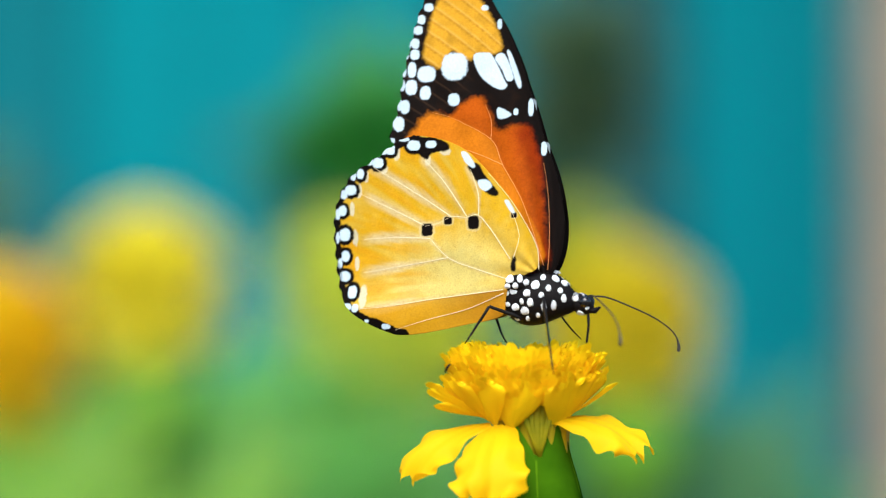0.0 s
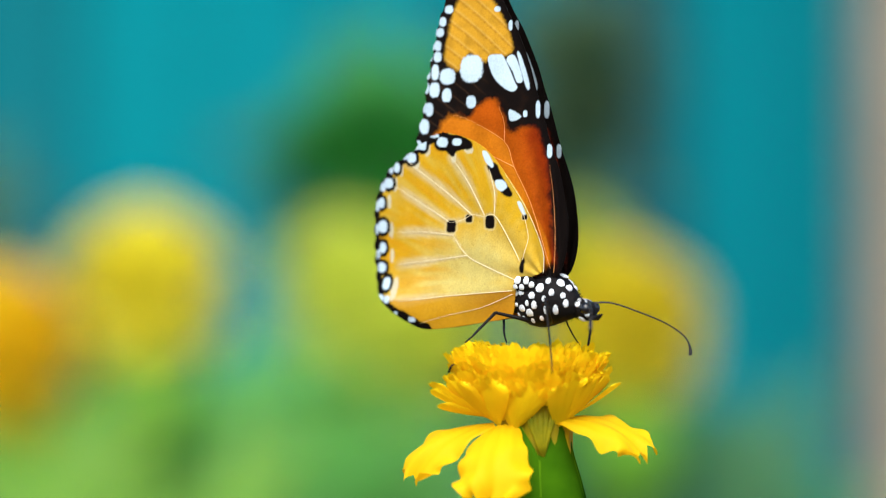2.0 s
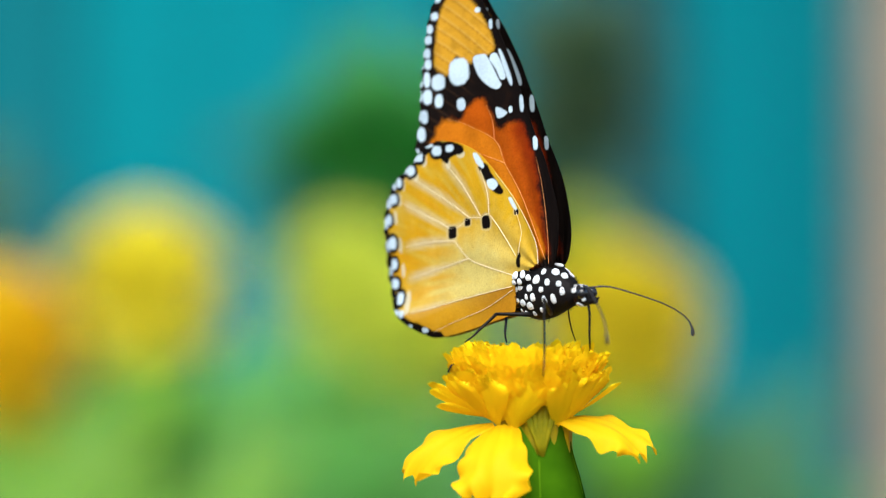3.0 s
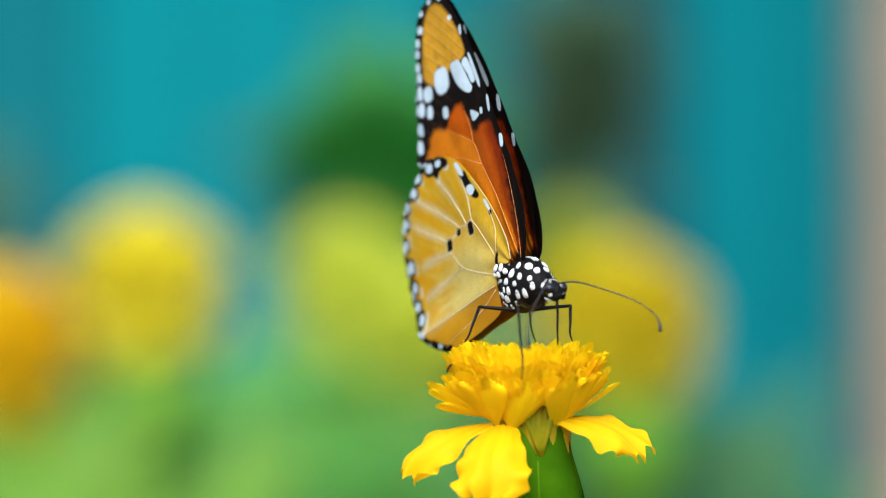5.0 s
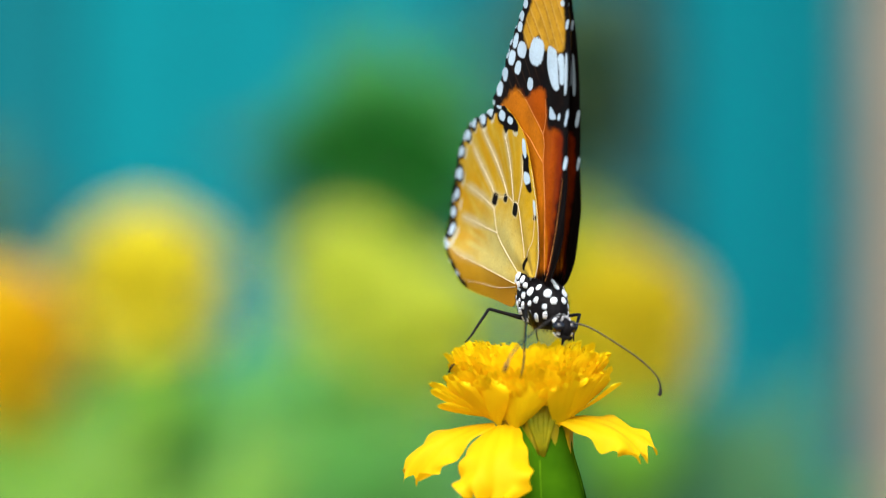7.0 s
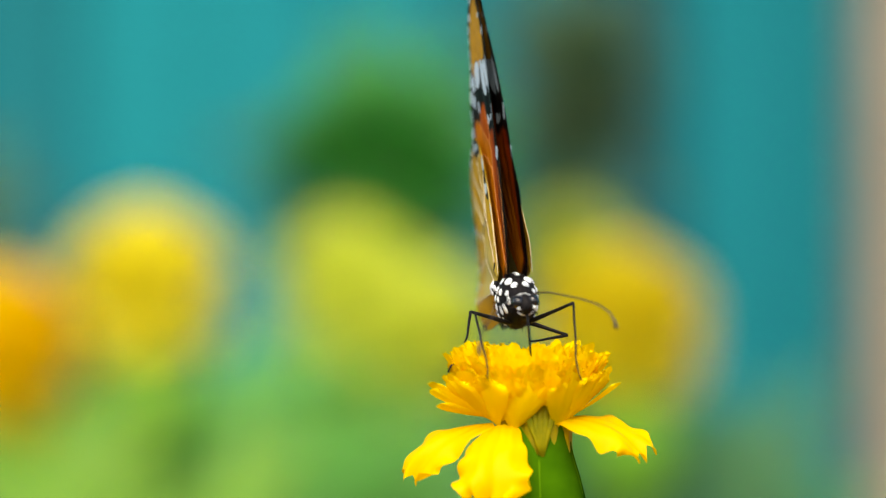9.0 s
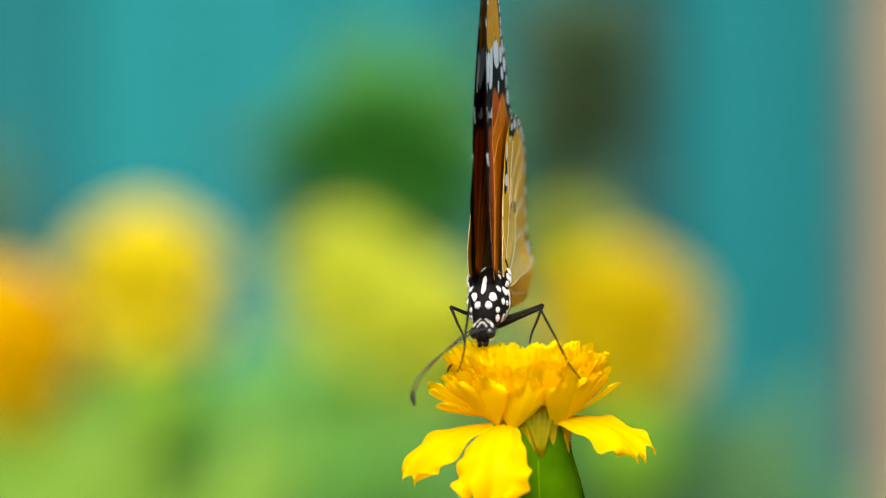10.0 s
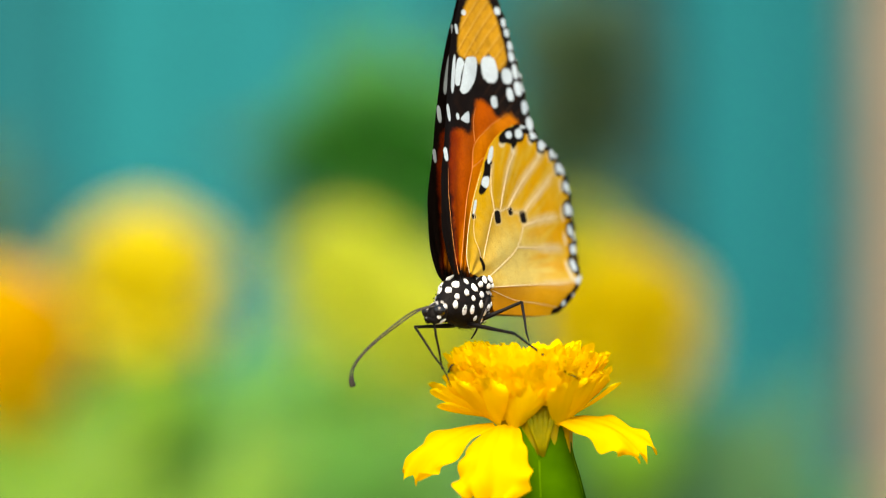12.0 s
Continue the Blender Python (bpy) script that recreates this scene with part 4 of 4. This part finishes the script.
part("withered_tip", tube([Vector(p) * U for p in ((-137, -82, -216), (-135, -84, -209), (-131, -84, -203), (-127, -82, -201))],
                          [1.4 * U, 2.0 * U, 1.9 * U, 1.0 * U], 7), CHITIN, flower, "tiny dried dark floret tip", Matrix.Translation((0, 0, MID)))

# ---------- the bed behind ----------
FAR = 2.0   # how much further back and larger the bed stands than the plan below
BED = [(-0.0705, 0.34, 0.4450, GOLD, 1.7, "yellow"), (-0.027, 0.5, 0.4431, LEMON, 1.8, "lemon yellow"), (0.0425, 0.345, 0.4356, DEEP_GOLD, 1.72, "golden yellow"),
       (0.042, 0.62, 0.4490, DULL_LEMON, 1.7, "lemon yellow"), (-0.106, 0.34, 0.4295, ORANGE, 1.85, "orange"), (-0.004, 0.42, 0.4306, LEMON, 1.75, "lemon yellow")]
for i, (x, y, z, mat, big, word) in enumerate(BED):
    x, y, z, big = x * FAR, (y + 0.4055) * FAR - 0.4055, MID + (z - MID) * FAR, big * FAR * 1.04
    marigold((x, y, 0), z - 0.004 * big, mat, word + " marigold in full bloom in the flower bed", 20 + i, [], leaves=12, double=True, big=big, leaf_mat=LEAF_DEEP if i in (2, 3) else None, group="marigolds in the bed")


def foliage(name, label, base, height, spread, count, leaf_mat, seed, meshes, category, top_only=0.35, group="", even=(0.75, 0.95), grow=1.0):
    """A leafy plant: stems fanning from the base and leaves all round."""
    r = random.Random(seed)
    plant = tagged(new(name), label, category, group)
    plant.matrix_basis = pose(*base)
    for b in range(6):
        az = radians(b * 60 + r.uniform(-20, 20))
        out = spread * r.uniform(0.3, 0.8)
        h = height * r.uniform(*even)
        pts = [Vector((math.cos(az) * out * t ** 1.5, math.sin(az) * out * t ** 1.5, h * t)) for t in (0, .2, .4, .6, .8, 1)]
        part("stem", tube(pts, [.004, .0036, .003, .0026, .002, .0012], 7), STEM, plant)
        for i in range(count // 6):
            t = r.uniform(top_only, 1.0)
            p = Vector((math.cos(az) * out * t ** 1.5, math.sin(az) * out * t ** 1.5, h * t))
            part("leaf", r.choice(meshes), leaf_mat, plant,
                 m=Matrix.Translation(p) @ pose(0, 0, 0, r.uniform(10, 65), 0, 0) @ pose(0, 0, 0, 0, r.uniform(-40, 15), r.uniform(0, 360)) @ Matrix.Scale(r.uniform(0.7, 1.15) * grow, 4))
    return plant


for i in range(24):
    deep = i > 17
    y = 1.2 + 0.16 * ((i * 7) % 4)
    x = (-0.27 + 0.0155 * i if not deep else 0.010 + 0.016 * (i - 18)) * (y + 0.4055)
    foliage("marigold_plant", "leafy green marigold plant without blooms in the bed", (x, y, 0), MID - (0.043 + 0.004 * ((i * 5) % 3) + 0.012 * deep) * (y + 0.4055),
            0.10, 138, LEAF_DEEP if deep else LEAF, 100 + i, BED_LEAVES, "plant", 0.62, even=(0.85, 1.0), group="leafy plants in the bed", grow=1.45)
for i in range(4):
    foliage("marigold_plant", "leafy lime-green marigold plant low in the bed", ((-0.150 + 0.017 * i) * 1.3, 0.9 + 0.03 * (i % 2), 0), MID - (0.069 + 0.005 * (i % 3)) * 1.3,
            0.07, 96, LEAF_LIME, 140 + i, BED_LEAVES, "plant", 0.62, even=(0.85, 1.0), group="leafy plants in the bed", grow=1.3)
SMALL_LEAVES = [leaf_mesh("leaf", 0.026, 4, 7), leaf_mesh("leaf", 0.032, 5, 8)]
foliage("shrub", "dark green leafy shrub before the teal wall", (-0.032, 1.64, 0), 0.566, 0.046, 800, LEAF_DARK, 300, SMALL_LEAVES, "shrub", 0.905, even=(0.94, 1.0), grow=1.25)
foliage("shrub", "thin dark green shrub close before the teal wall", (-0.022, 2.05, 0), 0.625, 0.16, 480, LEAF_TEAL, 303, SMALL_LEAVES, "shrub", 0.78, even=(0.86, 1.0), grow=1.2)
foliage("shrub", "brownish dark shrub before the teal wall", (0.096, 1.71, 0), 0.630, 0.030, 252, LEAF_BROWN, 301, SMALL_LEAVES, "shrub", 0.84, even=(0.94, 1.0), grow=1.25)
foliage("shrub", "thin grey-green shrub before the teal wall", (-0.34, 1.8, 0), 0.60, 0.05, 120, LEAF_BROWN, 302, SMALL_LEAVES, "shrub", 0.7, grow=1.2)

# ---------- wall, post, soil ----------
def box(x0, x1, y0, y1, z0, z1, bev=0.004):
    bm = bmesh.new()
    bmesh.ops.create_cube(bm, size=1.0)
    for v in bm.verts:
        v.co = Vector(((x0 + x1) / 2 + v.co.x * (x1 - x0), (y0 + y1) / 2 + v.co.y * (y1 - y0), (z0 + z1) / 2 + v.co.z * (z1 - z0)))
    bmesh.ops.bevel(bm, geom=bm.edges[:], offset=bev, segments=2, affect='EDGES')
    return bm


wall = tagged(new("wall_teal"), "teal painted board wall behind the bed", "wall", kind="structure")
for i in range(48):
    x = -2.76 + 0.115 * i
    paint = {19: TEAL_DARK, 20: TEAL_MID, 24: TEAL_MID, 25: TEAL_DARK}.get(i, TEAL)
    part("board", box(x + 0.001, x + 0.114, 2.6 + 0.006 * (i % 2), 2.63 + 0.006 * (i % 2), 0.0, 2.0), paint, wall, smooth=False)
part("backing", box(-2.76, 2.76, 2.642, 2.65, 0.0, 2.0), TEAL_DARK, wall, smooth=False)
post = tagged(part("wooden_post", box(0.316, 0.51, 1.9, 2.05, 0, 2.2, 0.008), BROWN, smooth=False), "weathered brown timber post before the wall", "post")
ground = bmesh.new()
bmesh.ops.create_grid(ground, x_segments=160, y_segments=160, size=1.0)
for v in ground.verts:
    u0, v0 = v.co.x, v.co.y
    v.co.x, v.co.y = u0 * (1 + 60 * u0 ** 4) * 2, v0 * (1 + 60 * v0 ** 4) * 2
    v.co.z = 0.012 * noise.noise(Vector((v.co.x * 9, v.co.y * 9, 0))) - 0.006
tagged(part("ground", ground, SOIL), "dark crumbly garden soil", "ground", kind="structure")


# ---------- what moves ----------
BODY = [
    (0, pose(0.01293, -0.00027, 0.44411, -0.9, 0.4, -15.9)),
    (0.5, pose(0.01324, 0.00002, 0.44338, -2.9, 6.0, -16.1)),
    (1, pose(0.01289, 0.00009, 0.44563, 0.6, -8.8, -27.6)),
    (1.5, pose(0.01392, 0.00027, 0.44386, -0.6, 5.2, -29.9)),
    (2, pose(0.01406, -0.00008, 0.44376, 1.1, 3.6, -33.6)),
    (2.5, pose(0.01480, -0.00059, 0.44250, 5.8, 15.2, -26.5)),
    (3, pose(0.01394, -0.00027, 0.44491, 1.5, -3.6, -41.1)),
    (3.2, pose(0.01411, -0.00027, 0.44470, 2.8, -5.6, -44.0)),
    (4.8, pose(0.01182, -0.00044, 0.44527, 1.9, -2.9, -59.7)),
    (5, pose(0.01109, -0.00044, 0.44573, 2.5, -12.3, -57.4)),
    (5.5, pose(0.01090, -0.00067, 0.44439, 1.2, -2.1, -51.1)),
    (6, pose(0.01074, -0.00158, 0.44383, -0.2, -1.8, -47.9)),
    (6.5, pose(0.01102, -0.00053, 0.44370, 0.1, -1.5, -47.8)),
    (7, pose(0.01317, -0.00077, 0.44318, -0.8, 21.7, -60.9)),
    (7.2, pose(0.01298, 0.00128, 0.44437, -5.7, 15.4, -64.4)),
    (8.8, pose(0.01079, -0.00014, 0.44269, 4.5, 8.4, -72.8)),
    (9, pose(0.00955, 0.00043, 0.44372, 5.0, 2.5, -80.8)),
    (9.2, pose(0.00732, 0.00013, 0.44438, 13.0, 0.2, -94.4)),
    (9.5, pose(0.00672, 0.00040, 0.44410, 7.4, 2.7, -96.7)),
    (10, pose(0.00575, -0.00043, 0.44322, 1.8, 16.2, -100.7)),
    (10.5, pose(0.00642, -0.00080, 0.44263, -2.7, 21.1, -105.5)),
    (11, pose(0.00477, 0.00082, 0.44431, 1.5, 7.9, -113.1)),
    (11.2, pose(0.00396, 0.00058, 0.44477, 9.6, -0.7, -119.3)),
    (11.5, pose(0.00241, 0.00092, 0.44354, 4.1, 10.9, -127.2)),
    (12, pose(0.00213, 0.00107, 0.44347, 6.0, 9.5, -126.9)),
]
# degrees that the wings stand out, right and left, the forewings' sweep, and how much further the hindwings stand out
FOLD = [
    (0, -4.54, 2.44, 0.4, 2.68, 1.60),
    (0.5, -1.82, 1.40, 0.5, 3.30, 1.60),
    (1, -2.63, 0.53, 4.0, -0.30, 1.60),
    (1.5, -2.25, 1.90, 3.3, 1.39, 1.60),
    (2, -2.01, 1.50, 3.2, 0.23, 1.60),
    (2.5, -1.52, -0.58, -2.8, 1.10, 1.60),
    (3, -2.06, 1.40, 1.8, -0.31, 1.60),
    (3.2, -1.90, 1.30, 2.9, -0.31, 1.60),
    (4.8, -0.23, -1.87, -3.0, -0.32, 1.60),
    (5, -0.92, -1.18, -0.9, -0.33, 1.60),
    (5.5, 0.26, -1.77, -3.8, -0.32, 1.60),
    (6, 0.40, -2.50, -3.2, -0.32, 1.60),
    (6.5, 0.34, -2.44, -3.3, -0.31, 1.60),
    (7, 0.39, -2.49, 0.9, -0.35, 1.60),
    (7.2, -1.02, -0.40, 2.8, -0.34, 1.60),
    (8.8, 1.10, -2.10, -6.5, -2.40, 1.00),
    (9, -0.90, -1.20, 3.5, -0.31, 1.60),
    (9.2, -0.30, -0.70, 1.6, 1.00, 0.40),
    (9.5, -0.20, -0.80, 1.1, 1.10, 0.40),
    (10, -3.03, 0.93, -0.1, 1.60, -0.33),
    (10.5, -3.35, 1.25, -1.1, 1.60, -0.35),
    (11, -0.81, -1.29, 4.3, 1.60, 0.18),
    (11.2, -0.10, -0.90, 5.1, 1.00, 0.70),
    (11.5, -0.80, -1.30, 6.7, 1.60, 1.39),
    (12, -0.50, -1.60, 6.1, 1.60, 1.44),
]
FEET = {
    "RH": [(0, 40, -20, -166), (10, 42, -20, -166), (10.5, 56, -20, -162), (12, 54, 0, -160)],
    "RM": [(0, 190, -130, -214), (2.5, 190, -130, -214), (3.2, 170, -135, -220), (4.8, 141, -138, -224), (7.2, 138, -138, -224), (8.8, 80, -125, -220),
           (9.2, 86, -125, -230), (9.5, 33, -95, -209), (10, 33, -95, -214), (10.5, 63, -140, -279), (11, 62, -130, -255), (11.5, 19, -95, -234), (12, 19, -95, -234)],
    "LH": [(0, 109, 20, -165), (3.2, 109, 20, -165), (4.8, 224, 10, -162), (7.2, 228, 10, -162), (8.8, 151, 10, -166), (12, 150, 0, -164)],
    "LM": [(0, 238, 10, -160), (1, 226, 10, -158), (3.2, 226, 10, -158), (4.8, 160, 100, -170), (7.2, 165, 100, -170), (8.8, 232, -110, -228), (12, 233, -112, -230)],
}
ANT_TIPS = {
    'L': [(0.0, 225, 119, -101), (0.5, 227, 135, -75), (1.0, 206, 126, -103), (1.5, 212, 131, -83), (2.0, 207, 135, -91), (2.5, 227, 121, -110), (3.0, 199, 130, -95), (3.2, 195, 119, -112), (4.8, 206, 106, -104), (5.0, 191, 106, -125), (5.5, 190, 111, -117), (6.0, 184, 116, -118), (6.5, 183, 114, -118), (7.0, 190, 130, -85), (7.2, 203, 123, -56), (8.8, 211, 109, -99), (9.0, 227, 121, -48), (9.2, 189, 144, -71), (9.5, 185, 151, -62), (9.8, 251, -38, -74), (10.0, 213, -96, -100), (10.5, 244, -59, -74), (11.0, 163, -89, -136), (11.2, 168, -136, -125), (11.5, 205, -96, -129), (12.0, 203, -105, -106)],
    'R': [(0.0, 176, -162, -84), (1.0, 208, -136, -86), (1.5, 186, -159, -64), (2.5, 176, -165, -24), (3.0, 212, -121, -101), (4.8, 169, -134, -144), (6.0, 168, -164, -100), (7.2, 182, -170, -50), (8.8, 201, -137, -74), (9.0, 220, -107, -69), (9.2, 209, -116, -85), (9.5, 172, -136, -103), (9.8, 210, -114, -98), (10.0, 224, -92, -105), (10.5, 247, -66, -76), (11.0, 159, -95, -140), (11.2, 159, -134, -120), (11.5, 199, -105, -125), (12.0, 217, -87, -98)],
}
TOE, TOE_FORE = 3.5, 1.2   # degrees by which the hindwings and the forewings close towards the rear
# the body's nod against the wings, in degrees
NOD = [(0, -5.5), (0.5, -2.2), (1, -9.2), (1.5, -8.2), (2, -4.2), (2.5, 8.4), (3, -5.2), (3.2, -2.1), (4.8, 4.4), (5, 5.6), (5.5, 12.8), (6, 12.6), (6.5, 12.7), (7, -3.4), (7.2, -15.4), (8.8, 13.0), (9, -12.4), (9.2, -6.0), (9.5, -6.0), (10, 12.4), (10.5, 13.5), (11, -12.3), (11.2, -14.0), (11.5, -3.0), (12, -9.1)]
SWAY = [(0, -3), (0.5, -3), (1, -2), (1.5, 2), (2, 3), (3, 2), (5, 0), (6, 0), (6.5, 1), (7, 3.5), (9, 2), (9.5, 1.5), (10, 0.5), (10.5, 0.5), (11, 3), (11.5, 1.5), (12, 2.5)]


def along(d, up):
    """A turn that lays +X along d with +Z near up."""
    d = d.normalized()
    y = up.cross(d).normalized()
    z = d.cross(y)
    return Matrix((d, y, z)).transposed().to_4x4()


def leg_rows(key):
    thigh, shin, hip = LEGS[key]
    feet = FEET[key]
    ra, rb = [], []
    s = -1 if key[0] == 'R' else 1
    for t, m in BODY:
        x, y, z = [float(np.interp(t, [f[0] for f in feet], [f[i] for f in feet])) for i in (1, 2, 3)]
        foot = m.inverted() @ Vector((x * U, y * U, MID + z * U))
        d = foot - hip
        a, b = SIZES[key][0] * U, SIZES[key][1] * U * 0.985
        ln = min(max(d.length, abs(b - a) * 1.05), (a + b) * 0.995)
        cosk = (a * a + ln * ln - b * b) / (2 * a * ln)
        if key[1] == 'H':
            out = Vector((-1.1, 0.6 * s, 1.2))
            if s > 0:
                out = out.lerp(m.inverted().to_3x3() @ Vector([float(np.interp(t, (5, 6, 7), c)) for c in ((0.6, 1.0, 1.0), (0.65, 0.1, 0.45), (0.48, 0.7, 0.05))]), float(np.interp(t, (3.2, 4.8, 7.2, 8.8), (0, 1, 1, 0))))
        else:
            early = Vector((0.2, -1.0, 0.5)).lerp(Vector((0.7, -0.7, 0.4)), min(1, t / 4.8)) if s < 0 else Vector((0.3, 0.8, 0.6))
            if s > 0:
                early = early.lerp(m.inverted().to_3x3() @ Vector((-0.3, 0.6, 0.8)), float(np.interp(t, (3.2, 4.8), (0, 1))))
            late = Vector((0.0, 0.6 * s, 1.0))
            if s < 0:
                late = late.lerp(m.inverted().to_3x3() @ Vector((-1.0, -0.4, 0.3)), float(np.interp(t, (8.8, 9.5), (0, 1))))
                fore = float(np.interp(t, (9.5, 10, 10.5, 11), (0, 1, 1, 0)))
                late = late.lerp(m.inverted().to_3x3() @ Vector((-0.3, -1.0, 0.1)), fore)
            out = early.lerp(late, float(np.interp(t, (7.2, 8.8), (0, 1))))
        dn = d.normalized()
        side = (out - dn * out.dot(dn)).normalized()
        knee = dn * a * cosk + side * a * math.sqrt(max(0, 1 - cosk * cosk))
        one = Matrix.Translation(hip) @ along(knee, Vector((0.3, 0.9 * s, 0.4)))
        two = one.inverted() @ (Matrix.Translation(hip + knee) @ along(dn * ln - knee, Vector((0.3, 0.9 * s, 0.4))))
        ra.append((t, one))
        rb.append((t, two))
    walk(thigh, ra)
    walk(shin, rb)


def motions():
    walk(butterfly, BODY)
    for side, s, col in (('R', -1, 1), ('L', 1, 2)):
        hind, fore = [], []
        for row in FOLD:
            t, d, sweep, more = row[0], row[col], row[3], row[3 + col]
            swing = float(np.interp(t, (9.2, 10, 10.5, 11, 11.2), (0, 2, 1.6, 0.8, 0))) if side == 'L' else 0.0
            hind.append((t, pose(0, s * 28 * U, 40 * U, 0, 0, s * (TOE - swing)) @ pose(0, 0, 0, -s * (d + more), 0, 0)))
            fore.append((t, pose(0, s * 16 * U, 40 * U, 0, 0, s * TOE_FORE) @ pose(0, 0, 0, -s * d, 0, 0) @ pose(0, 0, 0, 0, -sweep, 0)))
        walk(wings['hind' + side], hind)
        walk(wings['fore' + side], fore)
        rows = []
        for t, x, y, z in ANT_TIPS[side]:
            nod = float(np.interp(t, [n[0] for n in NOD], [n[1] for n in NOD]))
            root = pose(0, 0, 0, 0, nod, 0) @ (Vector((80, s * 8, -10)) * U)
            d = Vector((x, y, z)) * U - root
            rows.append((t, Matrix.Translation(root) @ along(d, Vector((0, 0, 1))) @ pose(0, 0, 0, 0, -12, 0)))
        walk(antennae[side], rows)
    for key in LEGS:
        leg_rows(key)
    for ob in (thorax, head):
        walk(ob, [(t, pose(0, 0, 0, 0, a, 0)) for t, a in NOD])
    height = MID - 250 * U
    walk(flower, [(t, pose(144 * U, 0.0005, 0, 0, math.degrees(d * U / height), 0)) for t, d in SWAY])


motions()
